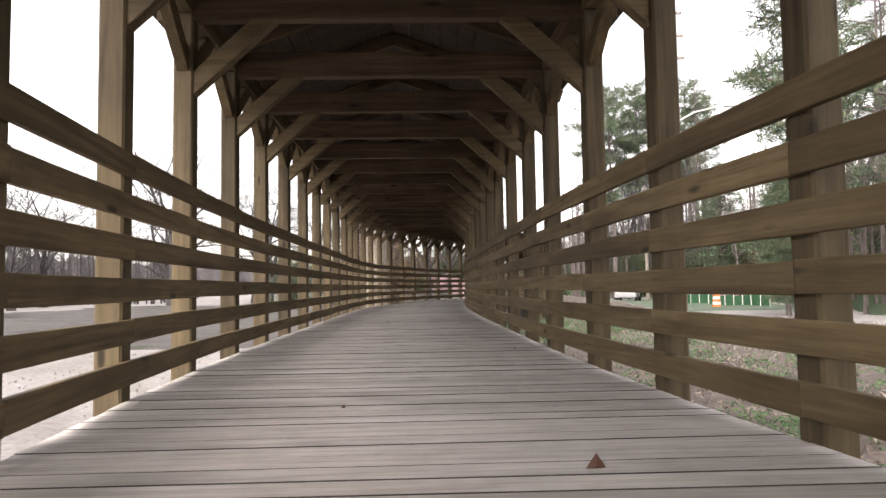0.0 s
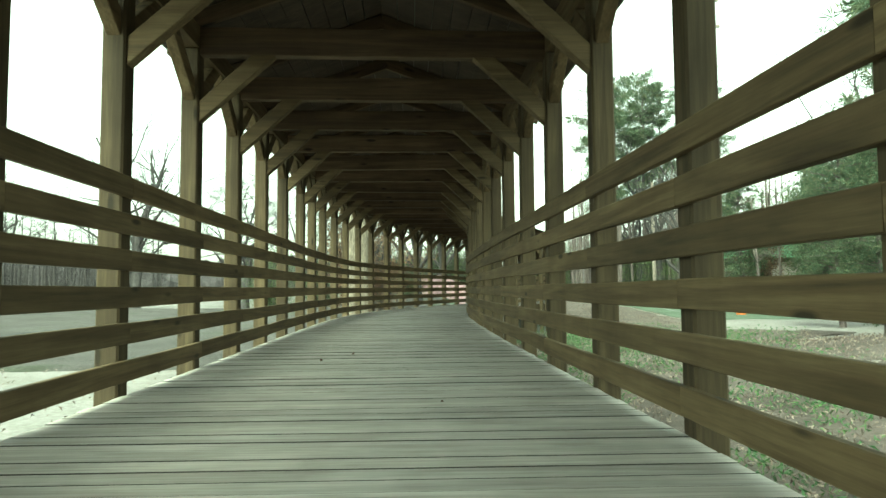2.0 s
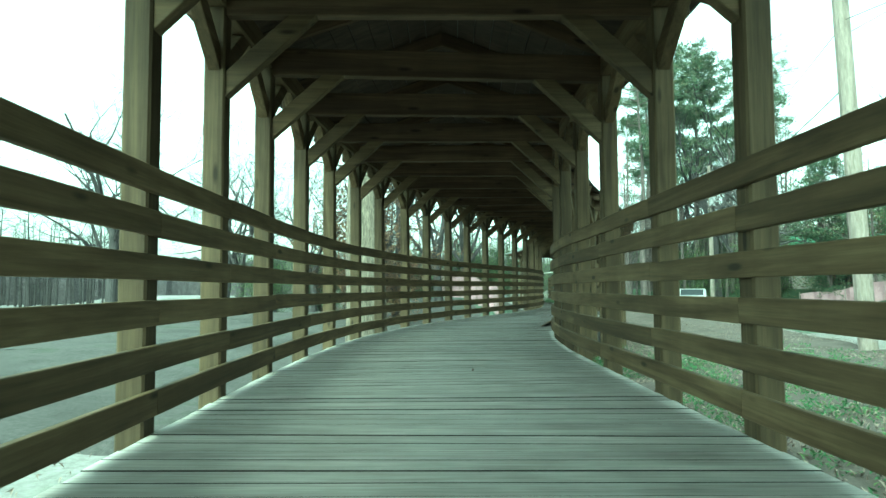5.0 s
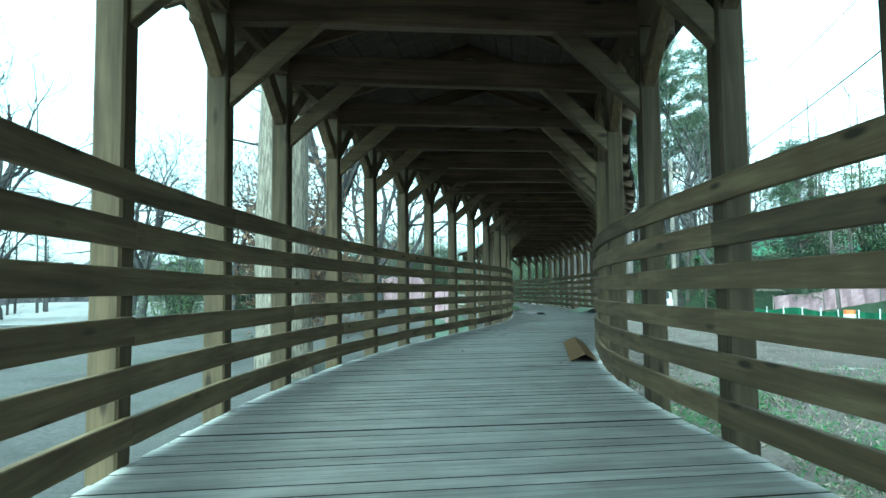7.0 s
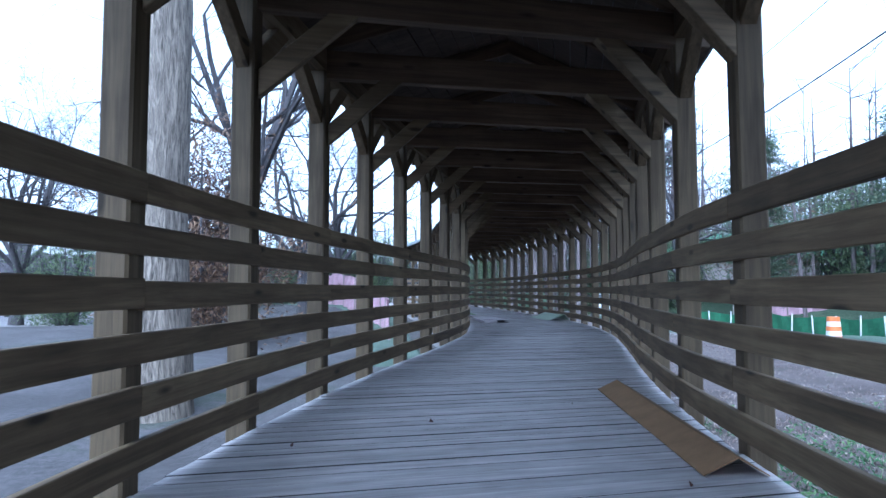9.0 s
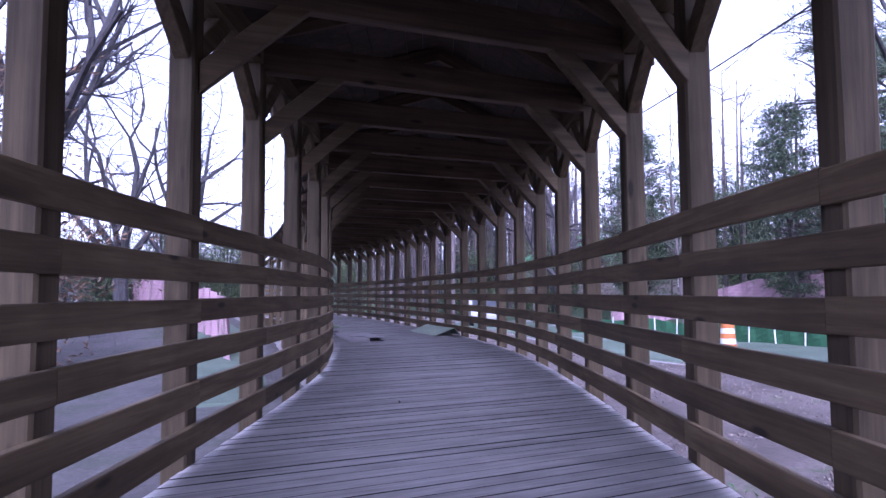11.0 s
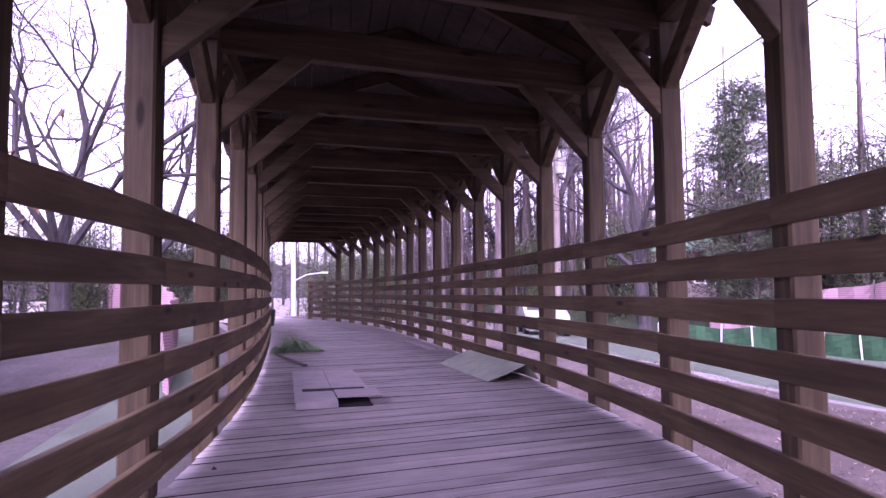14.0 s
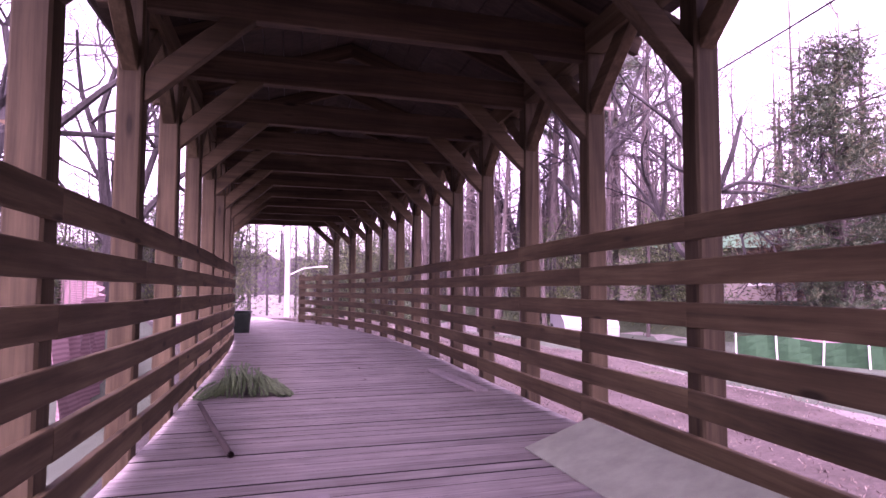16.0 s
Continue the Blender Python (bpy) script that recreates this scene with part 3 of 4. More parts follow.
shrubs = [tagged(leafy_tree("evergreen_bush", 51, 7.5, 2.6, olive, 0.16), "tall bushy olive-green evergreen with uneven clumps", "tree", "bushy trees"),
          tagged(leafy_tree("russet_bush", 52, 7.0, 2.8, russet, 0.16), "bushy tree that keeps its russet brown leaves", "tree", "bushy trees"),
          tagged(leafy_tree("low_bush", 53, 3.2, 1.8, olive, 0.10), "low dull green thicket at the field's edge", "shrub", "bushy trees")]
SHRUB_AT = [(0, 25.5, 45.5, 1.0), (1, 28.5, 41.5, 1.1), (0, 29.0, 36.5, 1.0), (1, 23.5, 51.0, 0.9), (0, 27.0, 50.0, 1.1), (1, 31.0, 31.0, 1.1), (0, 27.5, 28.5, 0.9), (1, 33.0, 46.0, 1.2),
            (2, -3.5, 57.0, 1.2), (2, -7.0, 55.0, 1.3), (2, -10.5, 53.5, 1.1), (2, -14.0, 52.5, 1.2), (2, -0.5, 60.0, 1.3), (2, 2.0, 63.0, 1.2), (2, 7.8, 66.0, 1.2), (2, 9.6, 63.5, 1.0),
            (2, 17.0, 60.0, 1.2), (2, 20.5, 55.0, 1.3), (1, -4.9, 39.8, 1.1), (2, 22.5, 30.0, 1.2), (2, 24.0, 24.0, 1.4), (2, 21.0, 18.0, 1.2),
            (0, 32.0, 62.0, 1.0), (1, 36.5, 56.0, 1.0), (0, 40.0, 50.0, 1.1), (0, 42.0, 42.0, 1.1), (1, 42.0, 34.0, 1.0), (0, 40.0, 26.0, 1.0), (0, 36.0, 17.0, 1.0), (1, 33.0, 8.0, 1.0),
            (0, 28.0, 67.0, 0.9), (0, 23.0, 71.0, 0.9), (0, 17.5, 73.0, 0.9), (0, 12.5, 74.0, 0.8), (0, 44.0, 30.0, 1.1), (0, 45.0, 48.0, 1.2), (0, 35.0, 38.0, 0.8)]
used = set()
for n, (k, x, y, sc) in enumerate(SHRUB_AT):
    if k in used:
        drop(shrubs[k], x, y, n * 1.9, sc)
    else:
        stand(shrubs[k], x, y, n * 1.9, sc)
        used.add(k)

# the great trunk beside the bridge
rnd = random.Random(21)
tb = Tubes()
oak = new("oak_tree")
pts, radii = [], []
for k in range(13):
    z = -1.3 + k * 0.75
    pts.append(Vector((0.03 * math.sin(k * 0.8), 0.04 * math.sin(k * 0.5), z)))
    radii.append(0.64 * (1.0 + 0.55 * math.exp(-(z + 1.3) * 1.8) - 0.018 * k))
tb.tube(pts, radii, 26)
tb.v = [tuple(Vector(v) + Vector((v[0], v[1], 0)).normalized() * 0.03 * noise.noise(Vector((v[0] * 6, v[1] * 6, v[2] * 1.2)))) for v in tb.v]
part("trunk", tb.mesh("trunk", bark_oak), oak)
tb = Tubes()
for k in range(6):
    w = k * 1.9
    grow(tb, rnd, pts[-1 - k // 3], Vector((math.cos(w), math.sin(w), 0.9)).normalized(), 3.4, 0.2, 3, 0.05, 0.15)
part("crown", tb.mesh("crown", bark_grey), oak)
stand(oak, -3.2, 28.0)
tagged(oak, "massive old tree trunk with deeply ridged grey-brown bark", "tree")

# far woods: thin stems and twigs beyond the field and behind the lane
def far_woods(name, seed, spots, tall, mat_, label):
    rnd = random.Random(seed)
    tb = Tubes()
    for x, y in spots:
        h = tall * rnd.uniform(0.6, 1.1)
        p = Vector((x, y, ground_z(x, y) - 0.3))
        lean = Vector((rnd.gauss(0, 0.03), rnd.gauss(0, 0.03), 1))
        r = rnd.uniform(0.07, 0.16)
        tb.tube([p, p + lean * h * 0.5, p + lean * h], [r, r * 0.7, 0.02], 5)
        for k in range(13):
            q = p + lean * h * rnd.uniform(0.3, 1.0)
            d = Vector((rnd.gauss(0, 1), rnd.gauss(0, 1), rnd.uniform(0.1, 1.1))).normalized()
            l = h * rnd.uniform(0.08, 0.2)
            m1 = q + d * l
            tb.tube([q, m1], [0.03, 0.012], 3)
            for s in range(3):
                e = (d + Vector((rnd.gauss(0, 0.6), rnd.gauss(0, 0.6), rnd.gauss(0.2, 0.5)))).normalized()
                o = q.lerp(m1, rnd.uniform(0.3, 1))
                tb.tube([o, o + e * l * 0.6], [0.016, 0.006], 3)
    tagged(new(name, tb.mesh(name, mat_)), label, "woods", "", "stuff")


rnd = random.Random(4)
left_spots = []
for k in range(520):
    s = rnd.uniform(-30, 75)
    left_spots.append((-46 - rnd.random() * 22 + 0.25 * (s - 20) * (1 if s > 20 else 0), s + rnd.uniform(-3, 3)))
far_woods("far_woods", 31, left_spots, 9.0, bark_grey, "dim leafless woods beyond the pale field")
right_spots = [(rnd.uniform(13, 36), rnd.uniform(60, 84)) for k in range(110)]
right_spots += [(rnd.uniform(17, 30), rnd.uniform(2, 32)) for k in range(120)]
right_spots += [(rnd.uniform(30, 46), rnd.uniform(-6, 50)) for k in range(200)]
far_woods("roadside_woods", 33, right_spots, 10.0, bark_pine, "tall thin leafless stems behind the lane")
grove = [(rnd.uniform(10.5, 30), rnd.uniform(54, 70)) for k in range(70)] + [(rnd.uniform(20, 34), rnd.uniform(44, 56)) for k in range(12)]
far_woods("tall_grove", 34, grove, 13.0, bark_pine, "grove of tall straight leafless stems")
end_spots = [(rnd.uniform(-14, 30), 74 + rnd.random() * 16) for k in range(130)]
far_woods("end_woods", 35, end_spots, 8.0, bark_grey, "leafless woods beyond the end of the bridge")

# wooded rise that closes the view all round
twig_hill, nt, b = shader("twiggy hillside", 1.0)
v = coords(nt, (1, 1, 0.35), False, True)
n1 = noise_tex(nt, v, 2.6, 6, 0.8, 0.8)
n2 = noise_tex(nt, v, 0.12, 3)
col = mixc(nt, 0.85, ramp(nt, n2, ((0.35, (0.050, 0.047, 0.051)), (0.65, (0.080, 0.073, 0.076)))), ramp(nt, n1, ((0.3, (0.35, 0.35, 0.36)), (0.7, (1.5, 1.45, 1.45)))), "MULTIPLY")
nt.links.new(col, b.inputs["Base Color"])
bump(nt, b, n1, 1.0, 0.5)


def wooded_rise(name, line, top, label):
    """A rise of leafless wood: a long bank with a ragged, twiggy crest."""
    rnd = random.Random(61)
    pts = [Vector((x, y, 0)) for x, y in line]
    verts, faces = [], []
    n = 0
    mid = Vector((0, 30, 0))
    for a, c in zip(pts, pts[1:]):
        k = max(2, int((c - a).length / 0.7))
        for q in range(k):
            p = a.lerp(c, q / k)
            out = (p - mid).normalized()
            h = top * (0.85 + 0.3 * noise.noise(Vector((p.x * 0.06, p.y * 0.06, 1))) + 0.12 * noise.noise(Vector((p.x * 0.9, p.y * 0.9, 2))))
            for z, o in ((-1.6, 0.0), (h * 0.35, 1.5), (h * 0.7, 4.0), (h, 7.5 + rnd.uniform(-1, 1)), (-1.6, 16.0)):
                w = p + out * (o + 1.2 * noise.noise(Vector((p.x * 0.5, p.y * 0.5, z))))
                verts.append((w.x, w.y, z + 0.35 * rnd.uniform(-1, 1) * (z > 0)))
            n += 1
    for q in range(n - 1):
        for z in range(4):
            k = q * 5 + z
            faces.append((k, k + 5, k + 6, k + 1))
    me = bpy.data.meshes.new(name)
    me.from_pydata(verts, [], faces)
    me.materials.append(twig_hill)
    tagged(new(name, me), label, "woods", "", "stuff")


wooded_rise("wooded_hill", [(-60, -50), (-62, 20), (-58, 60), (-40, 92), (0, 104), (34, 98), (52, 66), (50, 20), (52, -50)], 6.2, "hazy grey-brown leafless wooded rise in the distance")

# leaf litter, ivy and brush on the bank
def scatter(name, seed, count, where, size, mat_, label, up=0.35):
    rnd = random.Random(seed)
    tb = Tubes()
    n = 0
    while n < count:
        x, y, z = where(rnd)
        d = Vector((rnd.gauss(0, 1), rnd.gauss(0, 1), rnd.gauss(up, 0.35))).normalized()
        tb.leaf(Vector((x, y, z)), d, size * rnd.uniform(0.35, 0.6), size * rnd.uniform(0.8, 1.6))
        n += 1
    tagged(new(name, tb.mesh(name, mat_)), label, "ground cover", "", "stuff")


def bank(lo, hi, o0, o1, patchy, high):
    def where(rnd):
        while True:
            i = rnd.uniform(lo, hi)
            o = o0 + (o1 - o0) * rnd.random() ** 1.4
            p = spot(i, 1, o)
            if noise.noise(Vector((p.x * 0.6, p.y * 0.6, 3.0))) < patchy:
                continue
            return p.x, p.y, ground_z(p.x, p.y) + rnd.random() ** 2 * high
    return where


scatter("leaf_litter", 41, 30000, bank(-8, 19, 0.15, 9.5, -0.25, 0.08), 0.065, litter, "brown fallen leaves on the bank below the bridge", 0.8)
scatter("verge_litter", 45, 22000, bank(18, 40, 0.15, 7.0, -0.25, 0.06), 0.05, litter, "brown fallen leaves between the bridge and the lane", 0.8)
scatter("ivy", 42, 26000, bank(-8, 18, 0.3, 7.0, 0.06, 0.45), 0.06, leafy, "green ivy and brush on the bank")


def left_bank(rnd):
    i = rnd.uniform(-8, 36)
    p = spot(i, -1, 0.2 + 14 * rnd.random() ** 1.5)
    return p.x, p.y, ground_z(p.x, p.y) + 0.02


scatter("field_litter", 43, 6000, left_bank, 0.06, litter, "sparse dry leaves on the pale field", 0.8)

# ---- things on the deck ----
def plain(name, color, rough=0.7, spread=0.12, scale=6.0):
    m, nt, b = shader(name, rough)
    n = noise_tex(nt, coords(nt, (1, 1, 1)), scale, 5, 0.65)
    lo = tuple(c * (1 - spread) for c in color)
    hi = tuple(min(1, c * (1 + spread)) for c in color)
    nt.links.new(ramp(nt, n, ((0.35, lo), (0.65, hi))), b.inputs["Base Color"])
    bump(nt, b, n, 0.15, 0.004)
    return m


card_brown = plain("brown cardboard", (0.243, 0.151, 0.073), 0.85)
card_pale = plain("pale board", (0.52, 0.60, 0.46), 0.6)
panel_white = plain("off-white panel", (0.486, 0.447, 0.447), 0.7)
# near-black: painted shade for the box slot, own colour of the drum foot
slot_shade_and_foot = plain("slot shade and drum foot", (0.043, 0.036, 0.036), 0.9)
cane = plain("green canes", (0.213, 0.331, 0.165), 0.6, 0.35, 14)
stick_mat = plain("grey stick", (0.194, 0.165, 0.155), 0.8)


def folded_board(a, b, width, rise, mat_, label, flap=1.0):
    """A long board folded along its ridge; a and b are the ends of its near foot."""
    a, b = Vector((*a, 0.004)), Vector((*b, 0.004))
    run = (b - a).normalized()
    out = Vector((run.y, -run.x, 0))
    ob = new("folded_board")
    length = (b - a).length
    ob.matrix_world = Matrix(((run.x, out.x, 0, a.x), (run.y, out.y, 0, a.y), (0, 0, 1, a.z), (0, 0, 0, 1)))
    for name, p, q in (("near_panel", (0.0, 0.0), (width, rise)), ("far_panel", (width * (1 + flap), 0.0), (width + 0.003, rise + 0.001))):
        bm = bmesh.new()
        n = 6
        t = 0.007
        rows = []
        for k in range(n + 1):
            x = length * k / n
            sag = 0.010 * math.sin(math.pi * k / n)
            rows.append([bm.verts.new((x, y, z + dz - (sag if z > 0.02 else 0))) for (y, z), dz in ((p, 0), (q, 0), (q, t), (p, t))])
        for r0, r1 in zip(rows, rows[1:]):
            for k in range(4):
                bm.faces.new((r0[k], r0[(k + 1) % 4], r1[(k + 1) % 4], r1[k]))
        bm.faces.new(rows[0])
        bm.faces.new(rows[-1])
        part(name, mesh_of(name, bm, mat_), ob)
    return tagged(ob, label, "board")


folded_board((1.29, 20.46), (1.78, 22.85), 0.15, 0.075, card_brown, "brown cardboard sheet folded into a low ridge on the deck", 0.9)
folded_board((5.08, 34.24), (5.12, 36.06), 0.42, 0.15, card_pale, "pale folded board leaning up like a low ramp", 0.35)

# flat box panels with a slot and a lifted flap
panel = new("flattened_box")
panel.matrix_world = Matrix.Translation((3.12, 33.34, 0.0)) @ Matrix.Rotation(radians(-3.4), 4, "Z")
BOX_H = 0.06
for name, lo, hi in (("front_panel", (0.0, 0.0, 0.004), (0.335, 0.56, BOX_H)), ("back_panel_left", (0.0, 0.76, 0.004), (0.325, 2.1, BOX_H)),
                     ("back_panel_right", (0.331, 0.76, 0.004), (0.66, 2.09, BOX_H - 0.004)), ("edge_strip", (0.0, 0.56, 0.004), (0.07, 0.76, BOX_H - 0.002)),
                     ("edge_strip", (0.62, 0.56, 0.004), (0.665, 0.76, BOX_H - 0.003))):
    bm = bmesh.new()
    box(bm, lo, hi, 0.005)
    part(name, mesh_of(name, bm, panel_white), panel)
# dark sheet and block paint the shade under the flap and in the slot
bm = bmesh.new()
box(bm, (0.07, 0.05, 0.0), (0.62, 0.50, 0.008), 0.0)
box(bm, (0.07, 0.58, 0.0), (0.62, 0.765, 0.054), 0.0)
part("slot", mesh_of("slot", bm, slot_shade_and_foot), panel, None, "dark blocks painted in as the box's inner shade")
bm = bmesh.new()
box(bm, (0.0, 0.0, 0.0), (0.37, 0.46, 0.010), 0.003)
part("flap", mesh_of("flap", bm, panel_white), panel, Matrix.Translation((0.337, 0.10, 0.066)) @ Matrix.Rotation(radians(-1), 4, "X"), "lifted flap")
tagged(panel, "off-white flattened box with a dark slot on the deck", "box")

# bundle of canes
rnd = random.Random(77)
bundle = new("cane_bundle")
bundle.matrix_world = Matrix.Translation((3.10, 38.32, 0.0))
for k in range(95):
    u = rnd.random() ** 0.85
    hump = math.exp(-((u - 0.5) / 0.32) ** 2)
    e = Vector((u * 0.85, rnd.uniform(-0.04, 0.2), 0.012 + rnd.random() * 0.05 * hump))
    a = Vector((0.22 + u * 0.42 + rnd.gauss(0, 0.05), rnd.uniform(0.65, 0.95), 0.02 + 0.21 * hump * rnd.random() ** 0.6))
    if k % 12 == 0:
        e.x += rnd.uniform(-0.12, 0.12)
    tb = Tubes()
    r = rnd.uniform(0.007, 0.014)
    tb.tube([a, (a + e) / 2 + Vector((0, 0, 0.02 + 0.05 * hump * rnd.random())), e], [r, r, r * 0.8], 6)
    part("cane", tb.mesh("cane", cane), bundle)
tagged(bundle, "loose bundle of pale green canes dumped on the deck", "canes")

tb = Tubes()
tb.tube([Vector((3.19, 38.06, 0.02)), Vector((3.32, 37.2, 0.024)), Vector((3.47, 36.32, 0.02))], [0.017, 0.019, 0.021], 8)
tagged(new("stick", tb.mesh("stick", stick_mat)), "bare grey stick lying across the planks", "stick")
bm = bmesh.new()
box(bm, (-0.06, -0.8, 0.0), (0.06, 0.8, 0.028), 0.004)
strip = new("loose_board", mesh_of("loose_board", bm, panel_white))
strip.matrix_world = Matrix.Translation((5.60, 38.92, 0.003)) @ Matrix.Rotation(radians(1), 4, "Z")
tagged(strip, "loose pale board lying by the railing", "board")

# dark bin and a scrap at the far end
bin_ob = new("bin")
bin_ob.matrix_world = Matrix.Translation((3.38, 47.25, 0.0))
bm = bmesh.new()
bmesh.ops.create_cone(bm, cap_ends=True, segments=20, radius1=0.19, radius2=0.23, depth=0.42, matrix=Matrix.Translation((0, 0, 0.21)))
bin_mat = plain("dark green plastic", (0.029, 0.050, 0.040), 0.45)
part("body", mesh_of("body", bm, bin_mat), bin_ob)
bm = bmesh.new()
bmesh.ops.create_cone(bm, cap_ends=True, segments=20, radius1=0.245, radius2=0.2, depth=0.06, matrix=Matrix.Translation((0, 0, 0.45)))
part("lid", mesh_of("lid", bm, bin_mat), bin_ob)
tagged(bin_ob, "dark green plastic bin standing by the railing", "bin")

# dry leaf on the planks
leaf_bm = bmesh.new()
vs = [leaf_bm.verts.new(p) for p in ((-0.03, 0, 0), (0, -0.022, 0.01), (0.034, 0.004, 0.002), (0.006, 0.012, 0.045))]
for f in ((0, 1, 3), (1, 2, 3), (0, 2, 1), (0, 3, 2)):
    leaf_bm.faces.new([vs[k] for k in f])
leaf_one = new("dry_leaf", mesh_of("dry_leaf", leaf_bm, plain("dry leaf", (0.094, 0.043, 0.029))))
leaf_one.matrix_world = Matrix.Translation((1.81, -0.85, 0.001))
tagged(leaf_one, "curled dark red-brown leaf on the planks", "leaf", "fallen leaves on the deck")
rnd = random.Random(9)
for k in range(16):
    i = rnd.uniform(-5, 33)
    p = spot(i, rnd.choice((-1, 1)), -rnd.uniform(0.1, 1.3))
    copy_thing(leaf_one, Matrix.Translation((p.x, p.y, 0.001)) @ Matrix.Rotation(rnd.random() * 6, 4, "Z") @ Matrix.Scale(rnd.uniform(0.3, 0.6), 4))

# ---- beside the bridge ----
def sheet(name, i0, i1, side, o0, o1, lift, mat_, label, category, n=28, m=8, ragged=0.0):
    """A strip laid on the ground along the bridge."""
    verts, faces = [], []
    for a in range(n + 1):
        for c in range(m + 1):
            wave = 2.2 * noise.noise(Vector((c * 0.45, i0, 5.0))) + 0.8 * noise.noise(Vector((c * 1.7, i0, 8.0)))
            wide = 1 + 0.3 * ragged * noise.noise(Vector((a * 0.3, o1, 2.0))) + 0.12 * ragged * noise.noise(Vector((a * 1.3, o1, 7.0)))
            p = spot(i0 + (i1 - i0) * a / n + ragged * wave, side, o0 + (o1 - o0) * c / m * wide)
            edge = m > 1 and (a in (0, n) or c in (0, m))
            verts.append((p.x, p.y, ground_z(p.x, p.y) + (-0.12 if edge else lift)))
    for a in range(n):
        for c in range(m):
            k = a * (m + 1) + c
            faces.append((k, k + 1, k + m + 2, k + m + 1))
    me = bpy.data.meshes.new(name)
    me.from_pydata(verts, [], faces)
    me.materials.append(mat_)
    return tagged(new(name, me), label, category, "", "structure")


turf, nt, b = shader("pale turf", 0.9)
v = coords(nt, (1, 1, 1), False, True)
n1 = noise_tex(nt, v, 30.0, 5, 0.75)
n2 = noise_tex(nt, v, 0.7, 3)
col = mixc(nt, 0.6, ramp(nt, n2, ((0.35, (0.060, 0.083, 0.062)), (0.65, (0.081, 0.107, 0.083)))), ramp(nt, n1, ((0.3, (0.6, 0.6, 0.55)), (0.7, (1.2, 1.2, 1.1)))), "MULTIPLY")
nt.links.new(col, b.inputs["Base Color"])
bump(nt, b, n1, 0.6, 0.03)
mould, nt, b = shader("leaf mould", 0.95)
v = coords(nt, (1, 1, 1), False, True)
n1 = noise_tex(nt, v, 14.0, 6, 0.75)
n2 = noise_tex(nt, v, 0.9, 3)
col = mixc(nt, 0.8, ramp(nt, n2, ((0.35, (0.062, 0.051, 0.046)), (0.6, (0.105, 0.087, 0.081)), (0.75, (0.062, 0.074, 0.043)))), ramp(nt, n1, ((0.3, (0.45, 0.45, 0.45)), (0.7, (1.3, 1.3, 1.3)))), "MULTIPLY")
nt.links.new(col, b.inputs["Base Color"])
bump(nt, b, n1, 0.8, 0.04)
sheet("bank_1", -9, 21, 1, -0.6, 10.5, 0.03, mould, "brown leaf mould on the bank under the trees", "bank", 40, 14, 1.0)
sheet("bank_2", 20, 41, 1, -0.6, 7.6, 0.04, mould, "brown leaf mould on the bank beside the turf", "bank", 40, 8)
soil, nt, b = shader("dark leaf-strewn soil", 0.95)
v = coords(nt, (1, 1, 1), False, True)
n1 = noise_tex(nt, v, 11.0, 6, 0.8)
n2 = noise_tex(nt, v, 0.45, 4)
col = mixc(nt, 0.85, ramp(nt, n2, ((0.35, (0.046, 0.042, 0.041)), (0.55, (0.071, 0.066, 0.065)), (0.7, (0.044, 0.050, 0.035)))), ramp(nt, n1, ((0.3, (0.4, 0.4, 0.4)), (0.7, (1.4, 1.4, 1.4)))), "MULTIPLY")
nt.links.new(col, b.inputs["Base Color"])
bump(nt, b, n1, 0.8, 0.04)
verge, nt, b = shader("dark green verge", 0.95)
v = coords(nt, (1, 1, 1), False, True)
n1 = noise_tex(nt, v, 7.0, 6, 0.8)
nt.links.new(ramp(nt, n1, ((0.3, (0.02, 0.03, 0.018)), (0.55, (0.045, 0.07, 0.035)), (0.75, (0.09, 0.10, 0.06)))), b.inputs["Base Color"])
bump(nt, b, n1, 1.0, 0.1)
sheet("field_1", 9, 46, -1, -0.2, 26.0, 0.09, soil, "dark leaf-strewn soil beyond the railing", "soil", 70, 30, 1.0)
sheet("verge_1", -6, 48, 1, 13.6, 34.0, 0.09, verge, "rough dark green verge rising behind the lane", "verge", 70, 24, 0.4)
sheet("lane_1", 24, 40, 1, 6.6, 14.5, 0.06, turf, "pale green-grey paved lane beside the bridge", "lane", 40, 14)
sheet("lane_2", 23, 46, -1, 0.7, 3.2, 0.13, turf, "pale green-grey paved lane beside the bridge", "lane", 40, 6)
line_paint = plain("worn white line paint", (0.187, 0.187, 0.187), 0.8)
sheet("lane_line_1", 26, 38, 1, 8.6, 8.72, 0.07, line_paint, "worn white line along the lane", "line", 40, 1)
gravel = plain("pale gravel", (0.418, 0.403, 0.389), 0.95, 0.25, 22)
sheet("pavement", 38.6, 56, 1, -3.2, 1.5, 0.03, gravel, "pale concrete path leading off the bridge", "path", 20, 5)

netting, nt, b = shader("plastic netting", 0.6)
v = coords(nt, (1, 1, 1), False)
w1 = nt.nodes.new("ShaderNodeTexWave")
w1.bands_direction = "Z"
w1.inputs["Scale"].default_value = 5.0
w1.inputs["Distortion"].default_value = 1.5
nt.links.new(v, w1.inputs["Vector"])
nt.links.new(ramp(nt, w1.outputs["Fac"], ((0.2, (0.255, 0.158, 0.180)), (0.7, (0.345, 0.225, 0.255)))), b.inputs["Base Color"])
fence_green = plain("green silt cloth", (0.022, 0.079, 0.036), 0.8)
white_paint = plain("white painted stake", (0.540, 0.540, 0.526), 0.6)
pole_wood = bark_material("pole wood", (0.150, 0.128, 0.112), (0.270, 0.232, 0.210), 12.0)


